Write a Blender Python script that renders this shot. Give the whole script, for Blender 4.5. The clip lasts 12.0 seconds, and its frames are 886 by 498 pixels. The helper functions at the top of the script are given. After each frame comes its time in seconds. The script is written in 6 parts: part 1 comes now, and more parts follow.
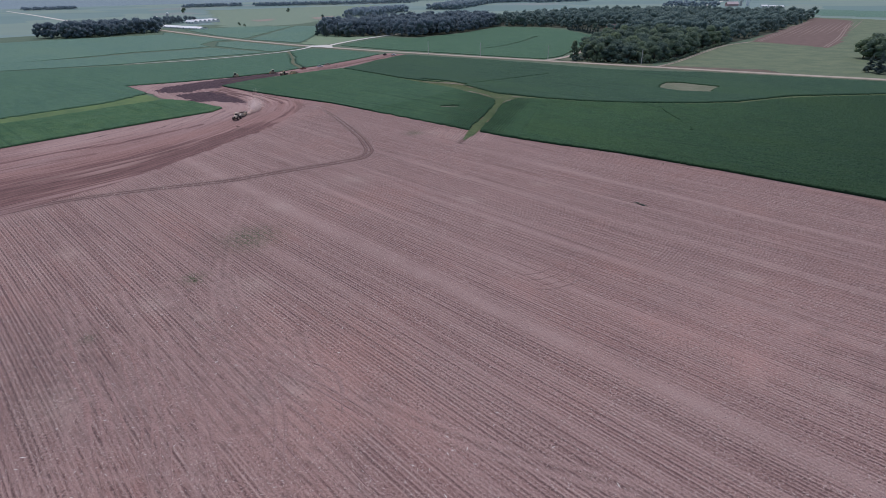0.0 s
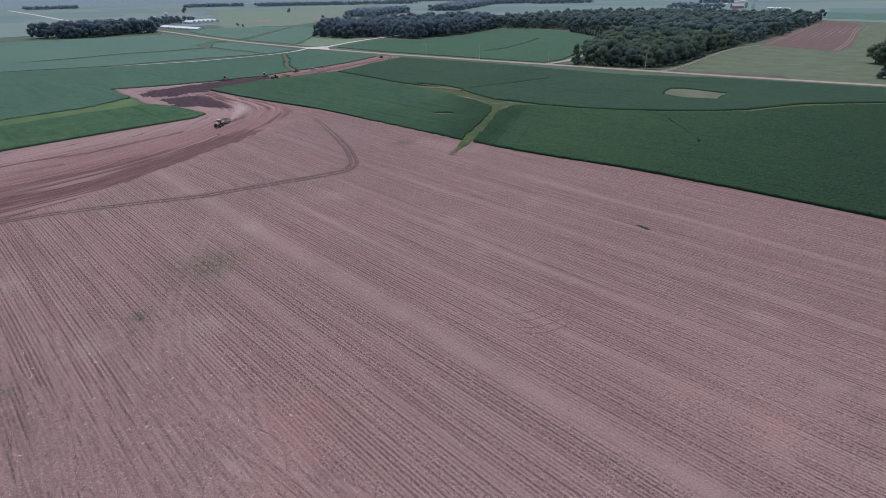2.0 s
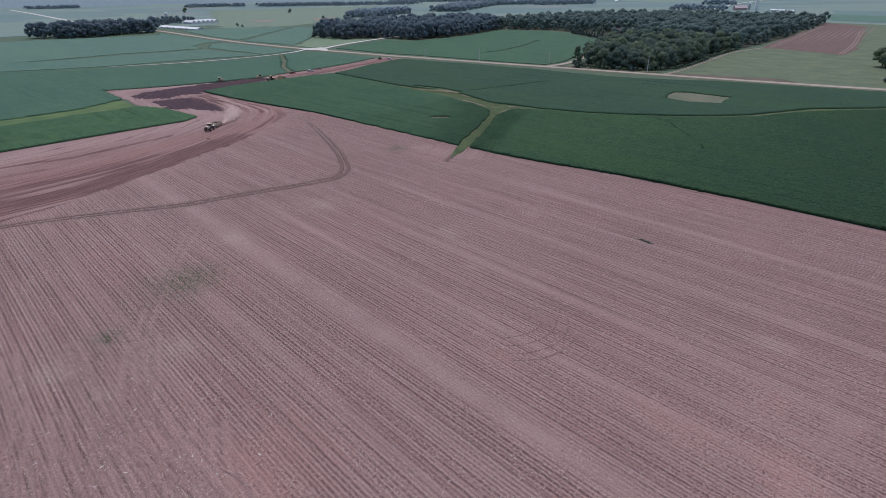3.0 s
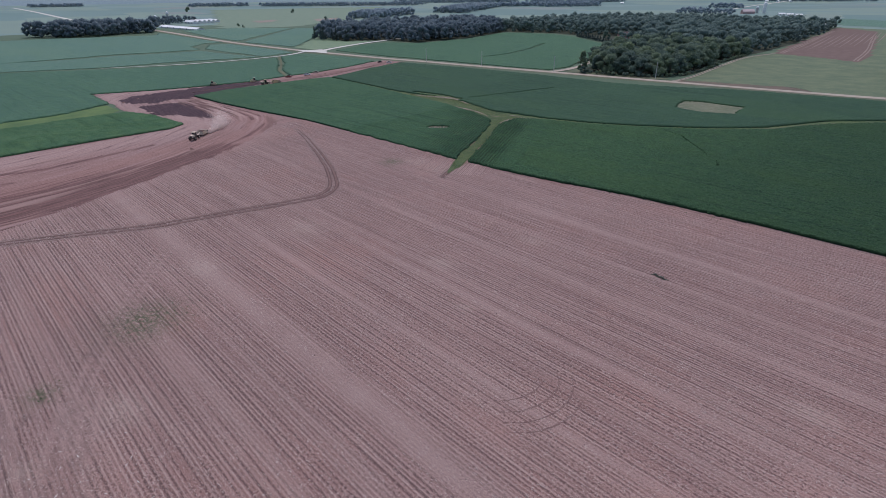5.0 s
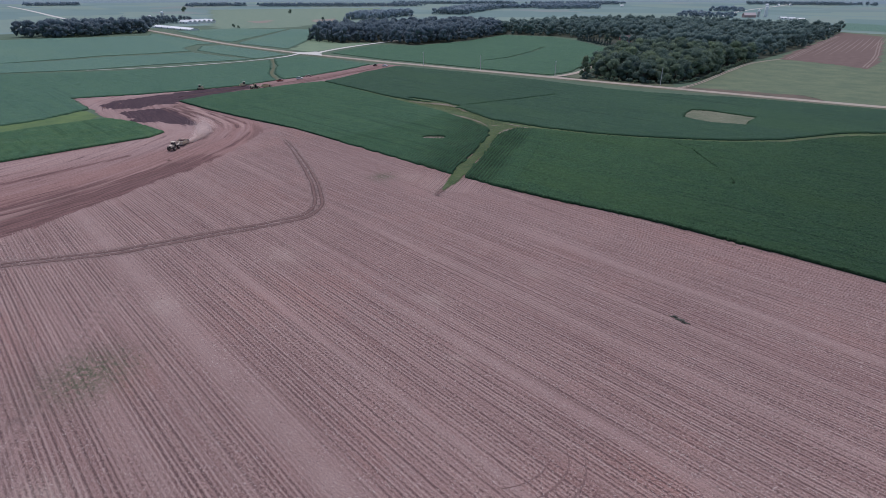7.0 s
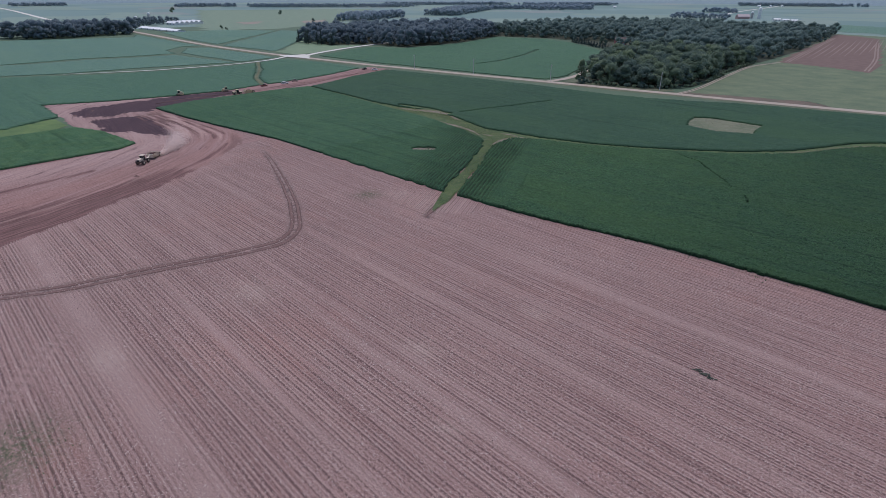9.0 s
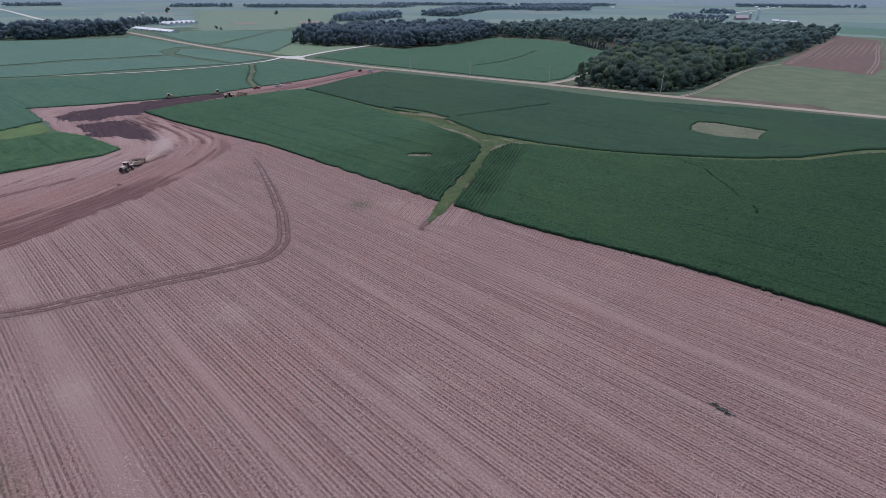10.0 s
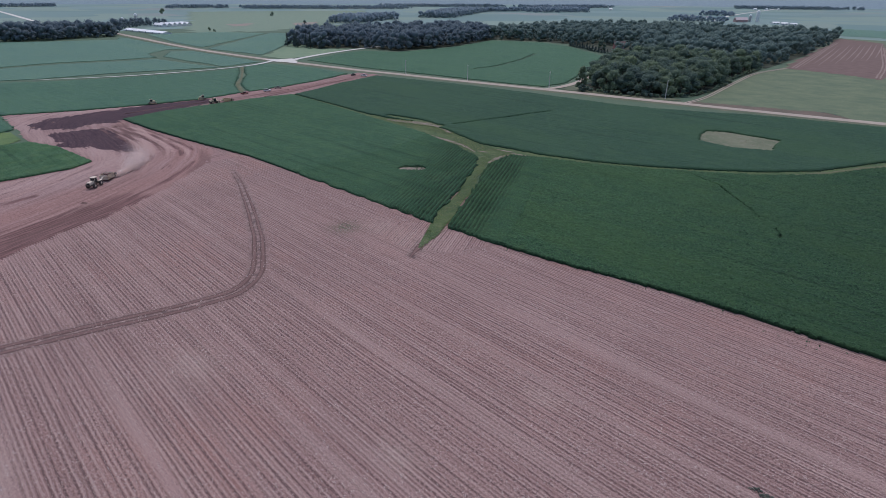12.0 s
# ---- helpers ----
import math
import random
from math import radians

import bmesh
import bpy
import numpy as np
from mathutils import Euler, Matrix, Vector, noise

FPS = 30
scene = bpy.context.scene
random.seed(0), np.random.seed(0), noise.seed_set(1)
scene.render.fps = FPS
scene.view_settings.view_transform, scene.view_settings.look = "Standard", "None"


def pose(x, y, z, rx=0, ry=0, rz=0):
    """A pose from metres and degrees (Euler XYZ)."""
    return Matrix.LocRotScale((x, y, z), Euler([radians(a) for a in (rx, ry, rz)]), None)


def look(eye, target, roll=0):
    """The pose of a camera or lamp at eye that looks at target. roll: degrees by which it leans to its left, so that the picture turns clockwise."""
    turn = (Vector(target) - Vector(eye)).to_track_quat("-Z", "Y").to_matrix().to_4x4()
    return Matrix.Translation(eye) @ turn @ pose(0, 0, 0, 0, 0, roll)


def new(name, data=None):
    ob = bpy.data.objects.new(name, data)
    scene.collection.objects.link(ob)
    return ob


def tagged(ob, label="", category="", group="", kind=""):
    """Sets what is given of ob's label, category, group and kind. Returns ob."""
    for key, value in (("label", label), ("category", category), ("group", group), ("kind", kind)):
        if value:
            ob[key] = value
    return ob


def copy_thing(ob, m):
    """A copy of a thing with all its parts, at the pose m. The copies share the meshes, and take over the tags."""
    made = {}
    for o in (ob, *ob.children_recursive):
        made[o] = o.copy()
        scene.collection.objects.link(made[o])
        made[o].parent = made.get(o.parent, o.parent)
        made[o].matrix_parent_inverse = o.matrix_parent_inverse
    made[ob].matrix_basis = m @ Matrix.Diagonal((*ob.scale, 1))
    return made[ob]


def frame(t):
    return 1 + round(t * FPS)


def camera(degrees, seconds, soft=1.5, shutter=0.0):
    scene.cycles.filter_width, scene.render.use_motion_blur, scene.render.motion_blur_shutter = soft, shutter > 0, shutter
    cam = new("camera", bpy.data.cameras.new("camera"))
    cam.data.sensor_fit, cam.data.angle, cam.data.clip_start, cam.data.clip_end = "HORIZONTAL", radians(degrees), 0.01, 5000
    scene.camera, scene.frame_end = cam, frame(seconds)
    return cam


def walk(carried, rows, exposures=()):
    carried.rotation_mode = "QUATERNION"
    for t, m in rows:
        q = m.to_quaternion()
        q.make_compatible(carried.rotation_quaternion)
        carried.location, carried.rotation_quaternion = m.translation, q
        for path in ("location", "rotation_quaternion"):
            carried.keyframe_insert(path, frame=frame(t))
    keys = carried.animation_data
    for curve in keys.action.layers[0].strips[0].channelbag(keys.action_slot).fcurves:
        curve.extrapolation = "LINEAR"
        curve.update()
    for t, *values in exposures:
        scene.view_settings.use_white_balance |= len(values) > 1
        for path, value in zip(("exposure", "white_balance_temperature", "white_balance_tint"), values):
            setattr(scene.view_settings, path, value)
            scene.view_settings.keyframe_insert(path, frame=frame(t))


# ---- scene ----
cam = camera(78.5, 12.0, soft=0.6)
PATH = [
    (0, (-2.21, 0.575, 66.461), (-3.44, 1.888, 65.589), -1.2),
    (0.5, (-4.324, 4.718, 66.518), (-5.558, 6.029, 65.647), -1.1),
    (1, (-6.373, 8.867, 66.56), (-7.607, 10.178, 65.689), -1.0),
    (1.5, (-8.298, 13.05, 66.566), (-9.533, 14.361, 65.695), -1.0),
    (2, (-10.1, 17.327, 66.561), (-11.337, 18.635, 65.691), -1.0),
    (2.5, (-11.958, 21.533, 66.558), (-13.198, 22.84, 65.688), -0.9),
    (3, (-14.013, 25.66, 66.559), (-15.254, 26.966, 65.691), -0.8),
    (3.2, (-14.938, 27.25, 66.584), (-16.182, 28.554, 65.716), -0.6),
    (5, (-24.106, 40.821, 67.537), (-25.355, 42.121, 66.671), -0.4),
    (5.5, (-26.886, 44.474, 67.691), (-28.134, 45.775, 66.826), -0.3),
    (6, (-29.8, 48.052, 67.817), (-31.052, 49.351, 66.953), -0.2),
    (6.5, (-32.792, 51.613, 67.922), (-34.04, 52.916, 67.058), -0.1),
    (7, (-35.84, 55.187, 68.003), (-37.085, 56.493, 67.14), 0.0),
    (8.8, (-47.068, 68.407, 68.419), (-48.296, 69.728, 67.556), 0.2),
    (9, (-48.304, 69.884, 68.436), (-49.532, 71.207, 67.575), 0.1),
    (9.5, (-51.434, 73.621, 68.529), (-52.658, 74.948, 67.668), 0.2),
    (10, (-54.53, 77.421, 68.61), (-55.752, 78.751, 67.75), 0.2),
    (10.5, (-57.503, 81.224, 68.656), (-58.724, 82.555, 67.797), 0.2),
    (11, (-60.355, 84.858, 68.689), (-61.575, 86.19, 67.83), 0.2),
    (11.5, (-63.153, 88.557, 68.717), (-64.374, 89.889, 67.86), 0.2),
    (12, (-66.024, 92.165, 68.742), (-67.241, 93.501, 67.886), 0.3),
]
walk(cam, [(t, look(eye, target, roll)) for t, eye, target, roll in PATH],
     exposures=[(0, -0.27, 6070, 17), (12, -0.28, 5935, 17)])

# ---------------------------------------------------------------- world, sun
SUN_AZ, SUN_EL = 135.0, 66.0          # degrees from +x towards +y, and above the ground
world = bpy.data.worlds.new("world")
scene.world = world
world.use_nodes = True
wn = world.node_tree
sky = wn.nodes.new("ShaderNodeTexSky")
sky.sky_type, sky.sun_disc = "NISHITA", False
sky.sun_elevation, sky.sun_rotation = radians(SUN_EL), radians(90 - SUN_AZ)
sky.air_density, sky.dust_density = 1.2, 3.0
wn.links.new(sky.outputs[0], wn.nodes["Background"].inputs[0])
wn.nodes["Background"].inputs[1].default_value = 0.145
sun = new("sun", bpy.data.lights.new("sun", "SUN"))
sun.data.energy, sun.data.angle, sun.data.color = 1.7, radians(16), (1.0, 0.95, 0.88)
_d = Vector((math.cos(radians(SUN_AZ)) * math.cos(radians(SUN_EL)), math.sin(radians(SUN_AZ)) * math.cos(radians(SUN_EL)), math.sin(radians(SUN_EL))))
sun.matrix_world = look(_d * 300, (0, 0, 0))

# ---------------------------------------------------------------- materials
rng = np.random.default_rng(7)


class Nodes:
    """A small writer of node materials."""

    def __init__(self, name, rough=0.9, metal=0.0, spec=0.2):
        self.m = bpy.data.materials.new(name)
        self.m.use_nodes = True
        self.t = self.m.node_tree
        self.b = self.t.nodes["Principled BSDF"]
        self.b.inputs["Roughness"].default_value = rough
        self.b.inputs["Metallic"].default_value = metal
        self.b.inputs["Specular IOR Level"].default_value = spec

    def n(self, kind, **values):
        node = self.t.nodes.new(kind)
        for k, v in values.items():
            node.inputs[k.replace("_", " ")].default_value = v
        return node

    def link(self, a, b):
        self.t.links.new(a, b)
        return b

    def put(self, socket, value):
        if isinstance(value, bpy.types.NodeSocket):
            self.t.links.new(value, socket)
        elif isinstance(value, (tuple, list)) and len(value) == 3 and socket.type == "RGBA":
            socket.default_value = (*value, 1)
        else:
            socket.default_value = value

    def pos(self, scale=(1, 1, 1)):
        g = self.n("ShaderNodeNewGeometry")
        v = self.n("ShaderNodeVectorMath")
        v.operation = "MULTIPLY"
        self.link(g.outputs["Position"], v.inputs[0])
        v.inputs[1].default_value = scale
        return v.outputs[0]

    def attr(self, name, what="Fac"):
        a = self.n("ShaderNodeAttribute")
        a.attribute_name = name
        return a.outputs[what]

    def noise(self, vector, scale, detail=3.0, rough=0.55):
        x = self.n("ShaderNodeTexNoise", Scale=scale, Detail=detail, Roughness=rough)
        self.put(x.inputs["Vector"], vector)
        return x.outputs["Fac"]

    def combine(self, x, y, z=0.0):
        c = self.n("ShaderNodeCombineXYZ")
        for s, v in zip(c.inputs, (x, y, z)):
            self.put(s, v)
        return c.outputs[0]

    def math(self, op, a, b=0.0):
        x = self.n("ShaderNodeMath")
        x.operation = op
        self.put(x.inputs[0], a)
        self.put(x.inputs[1], b)
        return x.outputs[0]

    def span(self, v, a, b, c=0.0, d=1.0):
        x = self.n("ShaderNodeMapRange")
        self.put(x.inputs[0], v)
        for i, q in enumerate((a, b, c, d)):
            x.inputs[1 + i].default_value = q
        return x.outputs[0]

    def mix(self, f, a, b, how="MIX"):
        x = self.n("ShaderNodeMix")
        x.data_type, x.blend_type = "RGBA", how
        self.put(x.inputs[0], f)
        self.put(x.inputs[6], a)
        self.put(x.inputs[7], b)
        return x.outputs[2]

    def colour(self, v):
        self.put(self.b.inputs["Base Color"], v)
        return self

    def haze_sheen(self, weight):
        """A pale blue sheen at low angles, standing in for distance haze."""
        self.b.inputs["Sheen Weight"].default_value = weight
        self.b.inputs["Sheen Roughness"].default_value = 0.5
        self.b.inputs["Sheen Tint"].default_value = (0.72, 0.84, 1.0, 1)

    def bump(self, v, strength=0.5, distance=0.1):
        x = self.n("ShaderNodeBump", Strength=strength, Distance=distance)
        self.put(x.inputs["Height"], v)
        self.link(x.outputs[0], self.b.inputs["Normal"])
        return self


def stubble_material():
    w = Nodes("stubble_soil", 0.95)
    p = w.pos()
    row = w.attr("row")
    sx = w.n("ShaderNodeSeparateXYZ")
    w.link(p, sx.inputs[0])
    east = sx.outputs[0]

    def along(scale_x, scale_row, detail=3.0, rough=0.55):
        return w.noise(w.combine(w.math("MULTIPLY", east, scale_x), w.math("MULTIPLY", row, scale_row)), 1.0, detail, rough)

    streak = along(0.022, 1.3, 5.0, 0.72)
    broad = along(0.006, 0.16, 2.0)
    patch = w.noise(p, 0.022, 4.0, 0.6)
    fade = w.math("SUBTRACT", 1.0, w.attr("worn"))
    # cloddy passes lie between smoother ones
    cloddy = w.math("MULTIPLY", w.span(along(0.012, 0.20, 4.0, 0.65), 0.38, 0.62, 0.45, 0.95), fade)
    clod = along(2.1, 1.8, 3.0, 0.65)
    crumb = along(4.6, 3.9, 2.0, 0.7)
    c = w.mix(w.span(patch, 0.35, 0.68), SOIL_A, SOIL_B)
    c = w.mix(w.span(w.noise(p, 0.03, 3.0), 0.5, 0.68, 0, 0.7), c, SOIL_RED)
    c = w.mix(w.span(broad, 0.42, 0.66, 0.0, 0.4), c, SOIL_PALE)
    c = w.mix(w.math("MULTIPLY", w.span(along(0.009, 0.42, 3.0, 0.7), 0.52, 0.66, 0.0, 0.32), fade), c, SOIL_DARK)
    # the row itself: residue between the furrows, dark open soil in them, both broken
    furrow = w.math("COSINE", w.math("MULTIPLY", row, 2 * math.pi))
    pair = w.math("COSINE", w.math("MULTIPLY", row, math.pi))
    strong = w.math("MULTIPLY", w.span(along(0.012, 0.3), 0.3, 0.7, 0.5, 1.15), w.span(clod, 0.38, 0.60, 0.40, 1.2))
    f2 = w.math("ADD", w.math("MULTIPLY", w.math("ADD", w.math("MULTIPLY", furrow, 0.72), w.math("MULTIPLY", pair, 0.34)), strong), w.math("MULTIPLY", w.math("SUBTRACT", streak, 0.5), 3.0))
    c = w.mix(w.math("MULTIPLY", w.span(f2, 0.05, 0.65, 0, 0.85), fade), c, SOIL_DARK)
    c = w.mix(w.math("MULTIPLY", w.span(f2, -0.15, -0.75, 0, 0.72), fade), c, STRAW)
    c = w.mix(w.math("MULTIPLY", w.attr("worn"), 0.85), c, w.mix(w.attr("pink"), (0.375, 0.272, 0.242), (0.375, 0.255, 0.228)))
    c = w.mix(w.math("MULTIPLY", w.attr("red"), 0.66), c, (0.40, 0.232, 0.196))
    c = w.mix(w.math("MULTIPLY", w.span(clod, 0.53, 0.61, 0, 0.8), cloddy), c, SOIL_DARK)
    c = w.mix(w.math("MULTIPLY", w.span(clod, 0.46, 0.38, 0, 0.55), cloddy), c, STRAW)
    c = w.mix(w.span(crumb, 0.56, 0.66, 0, 0.7), c, SOIL_DARK)
    c = w.mix(w.span(crumb, 0.43, 0.33, 0, 0.85), c, STRAW)
    c = w.mix(w.math("MULTIPLY", w.attr("pale"), w.span(w.noise(p, 0.8, 4.0, 0.7), 0.3, 0.6)), c, (0.47, 0.38, 0.32))
    weed = w.math("MULTIPLY", w.attr("weed"), w.span(w.noise(p, 0.9, 4.0, 0.7), 0.38, 0.62))
    c = w.mix(weed, c, (0.075, 0.095, 0.05))
    c = w.mix(w.math("MULTIPLY", w.attr("damp"), w.span(w.noise(p, 0.5, 3.0), 0.3, 0.65)), c, (0.12, 0.085, 0.078))
    w.colour(c)
    w.bump(w.math("ADD", crumb, w.math("ADD", clod, w.math("MULTIPLY", streak, 0.6))), 0.7, 0.14)
    return w.m


def graded_material():
    """Bare earth that scrapers have driven over: 'across' and 'along' follow the haul road."""
    w = Nodes("graded_soil", 0.93)
    p = w.pos()
    warp = w.math("MULTIPLY", w.math("SUBTRACT", w.noise(p, 0.03, 2.0), 0.5), 6.0)
    side = w.math("ADD", w.attr("across"), warp)
    v = w.combine(w.math("MULTIPLY", w.attr("along"), 0.022), w.math("MULTIPLY", side, 0.42))
    streak = w.noise(v, 1.0, 5.0, 0.62)
    wide = w.noise(w.combine(w.math("MULTIPLY", w.attr("along"), 0.006), w.math("MULTIPLY", w.attr("across"), 0.09)), 1.0, 3.0)
    c = w.mix(w.span(w.noise(p, 0.03, 4.0), 0.35, 0.65), (0.305, 0.205, 0.190), (0.275, 0.168, 0.15))
    c = w.mix(w.span(wide, 0.45, 0.7, 0, 0.6), c, SOIL_RED)
    c = w.mix(w.math("MULTIPLY", w.span(streak, 0.5, 0.66, 0, 0.85), w.span(w.noise(p, 0.02, 3.0), 0.35, 0.6, 0.25, 1.0)), c, (0.15, 0.088, 0.080))
    c = w.mix(w.span(streak, 0.45, 0.3, 0, 0.5), c, (0.38, 0.275, 0.255))
    c = w.mix(w.math("MULTIPLY", w.attr("rust"), w.span(streak, 0.35, 0.6, 0.45, 0.9)), c, (0.280, 0.160, 0.140))
    c = w.mix(w.span(w.noise(v, 3.6, 4.0, 0.7), 0.53, 0.64, 0, 0.5), c, (0.16, 0.095, 0.085))
    fine = w.noise(w.combine(w.math("MULTIPLY", w.attr("along"), 0.012), w.math("MULTIPLY", side, 1.9)), 1.0, 3.0, 0.6)
    c = w.mix(w.math("MULTIPLY", w.span(fine, 0.58, 0.68, 0, 0.6), w.span(w.noise(p, 0.05, 3.0), 0.45, 0.62)), c, (0.13, 0.076, 0.068))
    c = w.mix(w.math("MULTIPLY", w.span(fine, 0.42, 0.33, 0, 0.5), w.span(w.noise(p, 0.04, 3.0), 0.45, 0.62)), c, (0.42, 0.31, 0.28))
    c = w.mix(w.math("MULTIPLY", w.attr("dusty"), w.span(streak, 0.7, 0.4, 0.3, 0.85)), c, (0.37, 0.258, 0.232))
    d = w.math("ADD", w.attr("topsoil"), w.math("MULTIPLY", w.math("SUBTRACT", w.noise(p, 0.12, 5.0, 0.7), 0.5), 0.9))
    d = w.math("ADD", d, w.math("MULTIPLY", w.math("SUBTRACT", streak, 0.5), 1.6))
    c = w.mix(w.span(d, 0.22, 0.42), c, w.mix(w.span(w.noise(v, 2.0, 4.0, 0.7), 0.35, 0.65), (0.031, 0.016, 0.025), (0.074, 0.041, 0.049)))
    b = w.math("ADD", w.attr("brown"), w.math("MULTIPLY", w.math("SUBTRACT", streak, 0.5), 2.1))
    c = w.mix(w.span(b, 0.32, 0.78, 0, 0.88), c, w.mix(w.span(w.noise(v, 3.2, 5.0, 0.7), 0.41, 0.58), (0.072, 0.036, 0.034), (0.190, 0.102, 0.093)))
    churn = w.attr("churn")
    c = w.mix(w.span(churn, 0.05, 0.16, 0, 0.75), c, (0.40, 0.27, 0.235))
    c = w.mix(w.span(churn, -0.01, -0.05, 0, 0.7), c, (0.13, 0.075, 0.066))
    crumb = w.noise(p, 1.3, 4.0, 0.8)
    c = w.mix(w.math("MULTIPLY", w.span(crumb, 0.52, 0.62, 0, 0.42), w.span(w.attr("brown"), 0.2, 0.8, 1.0, 0.3)), c, (0.075, 0.042, 0.041))
    c = w.mix(w.math("MULTIPLY", w.span(crumb, 0.45, 0.36, 0, 0.25), w.span(w.attr("brown"), 0.2, 0.8, 1.0, 0.3)), c, STRAW)
    w.colour(c)
    w.bump(w.math("ADD", streak, w.math("MULTIPLY", w.noise(p, 0.8, 4.0), 0.5)), 0.8, 0.25)
    return w.m


def crop_material(name, low, mid, high, patchy=0.02, tone=None, haze_sheen=0.025, grain=1.0, denser=None):
    w = Nodes(name, 0.8, spec=0.08)
    p = w.pos()
    g = w.n("ShaderNodeNewGeometry")
    c = w.mix(w.span(w.noise(p, patchy, 4.0, 0.6), 0.32, 0.68), mid, high)
    c = w.mix(w.span(w.noise(p, 0.14, 4.0, 0.65), 0.46, 0.66, 0, 0.75), c, (high[0] * 1.25, high[1] * 1.12, high[2]))
    c = w.mix(w.span(w.noise(w.pos((0.035, 0.75, 1)), 1.0, 3.0, 0.6), 0.56, 0.72, 0, 0.6), c, low)
    c = w.mix(w.span(w.noise(p, 1.9, 4.0, 0.8), 0.5, 0.43, 0, 0.85 * grain), c, low)
    c = w.mix(w.span(w.noise(p, 2.8, 3.0, 0.8), 0.53, 0.60, 0, 0.8 * grain), c, tuple(q * 1.8 for q in high))
    c = w.mix(w.span(w.noise(w.pos((0.009, 0.36, 1)), 1.0, 3.0, 0.7), 0.57, 0.66, 0, 0.55), c, low)
    c = w.mix(w.span(w.noise(w.pos((0.012, 0.22, 1)), 1.0, 2.0, 0.6), 0.44, 0.32, 0, 0.4), c, (high[0] * 1.2, high[1] * 1.15, high[2]))
    if tone:
        c = w.mix(w.span(w.noise(w.pos((0.4, 1.4, 1)), 0.012, 3.0), 0.5, 0.7, 0, 0.6), c, tone)
    if denser:
        sx = w.n("ShaderNodeSeparateXYZ")
        w.link(p, sx.inputs[0])
        c = w.mix(w.span(sx.outputs[0], denser[0], denser[1], 0, 0.5), c, low)
    # near-black soil colour that also paints the shade in row gaps and on crop sides
    c = w.mix(w.attr("bed_shade"), c, (0.016, 0.024, 0.014))
    w.colour(c)
    w.bump(w.noise(p, 2.0, 5.0, 0.8), 0.9, 0.5)
    w.haze_sheen(haze_sheen)
    return w.m


def grass_material(name, a, b, dry, amount=0.5):
    w = Nodes(name, 0.85)
    p = w.pos()
    c = w.mix(w.span(w.noise(p, 0.06, 4.0, 0.6), 0.35, 0.65), a, b)
    c = w.mix(w.span(w.noise(p, 0.3, 5.0, 0.7), 0.5, 0.72, 0, amount), c, dry)
    c = w.mix(w.span(w.noise(p, 1.6, 3.0, 0.7), 0.5, 0.3, 0, 0.5), c, tuple(x * 0.55 for x in a))
    w.colour(c)
    w.bump(w.noise(p, 1.2, 4.0, 0.7), 0.6, 0.2)
    return w.m


def wash_material(name, a, b, grass):
    """Washed-out soil that grass grows back into, thickest along its sides."""
    w = Nodes(name, 0.95, spec=0.1)
    p = w.pos()
    c = w.mix(w.span(w.noise(p, 0.35, 4.0, 0.6), 0.35, 0.68), a, b)
    side = w.math("MULTIPLY", w.math("ABSOLUTE", w.attr("across")), 0.42)
    c = w.mix(w.span(w.math("ADD", w.noise(p, 0.55, 5.0, 0.75), side), 0.63, 0.86), c, grass)
    c = w.mix(w.span(w.noise(p, 2.2, 3.0, 0.7), 0.5, 0.3, 0, 0.5), c, tuple(x * 0.6 for x in grass))
    w.colour(c)
    w.bump(w.noise(p, 1.4, 4.0, 0.7), 0.5, 0.12)
    return w.m


def gravel_material(name, a, b, rut):
    w = Nodes(name, 0.9)
    p = w.pos()
    c = w.mix(w.span(w.noise(p, 0.08, 4.0), 0.35, 0.65), a, b)
    r = w.math("ABSOLUTE", w.attr("across"))
    c = w.mix(w.span(w.math("ABSOLUTE", w.math("SUBTRACT", r, 0.42)), 0.2, 0.02, 0, 0.5), c, rut)
    c = w.mix(w.span(w.noise(p, 2.5, 4.0, 0.7), 0.45, 0.75, 0, 0.3), c, tuple(x * 0.6 for x in a))
    w.colour(c)
    w.bump(w.noise(p, 3.0, 3.0), 0.4, 0.05)
    return w.m


def far_ground_material():
    """Patchwork of far fields: crops, hay and stubble, each of its own tone, paled and blued for haze."""
    w = Nodes("far_fields_hazed", 0.9)
    p = w.pos((0.0030, 0.0042, 0))
    d = w.n("ShaderNodeVectorMath")
    d.operation = "ADD"
    w.link(p, d.inputs[0])
    nz = w.n("ShaderNodeTexNoise", Scale=0.9, Detail=1.0)
    w.put(nz.inputs["Vector"], p)
    w.link(nz.outputs["Color"], d.inputs[1])
    v = w.n("ShaderNodeTexVoronoi", Scale=1.0)
    v.distance = "MANHATTAN"
    w.link(d.outputs[0], v.inputs["Vector"])
    s = w.n("ShaderNodeSeparateColor")
    w.link(v.outputs["Color"], s.inputs[0])
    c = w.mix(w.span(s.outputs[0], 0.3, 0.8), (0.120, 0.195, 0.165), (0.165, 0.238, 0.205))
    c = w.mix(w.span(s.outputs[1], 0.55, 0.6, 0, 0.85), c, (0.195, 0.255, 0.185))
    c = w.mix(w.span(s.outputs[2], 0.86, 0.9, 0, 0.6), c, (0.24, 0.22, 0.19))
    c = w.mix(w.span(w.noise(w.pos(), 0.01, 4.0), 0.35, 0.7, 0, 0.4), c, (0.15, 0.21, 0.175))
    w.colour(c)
    w.haze_sheen(0.14)
    return w.m


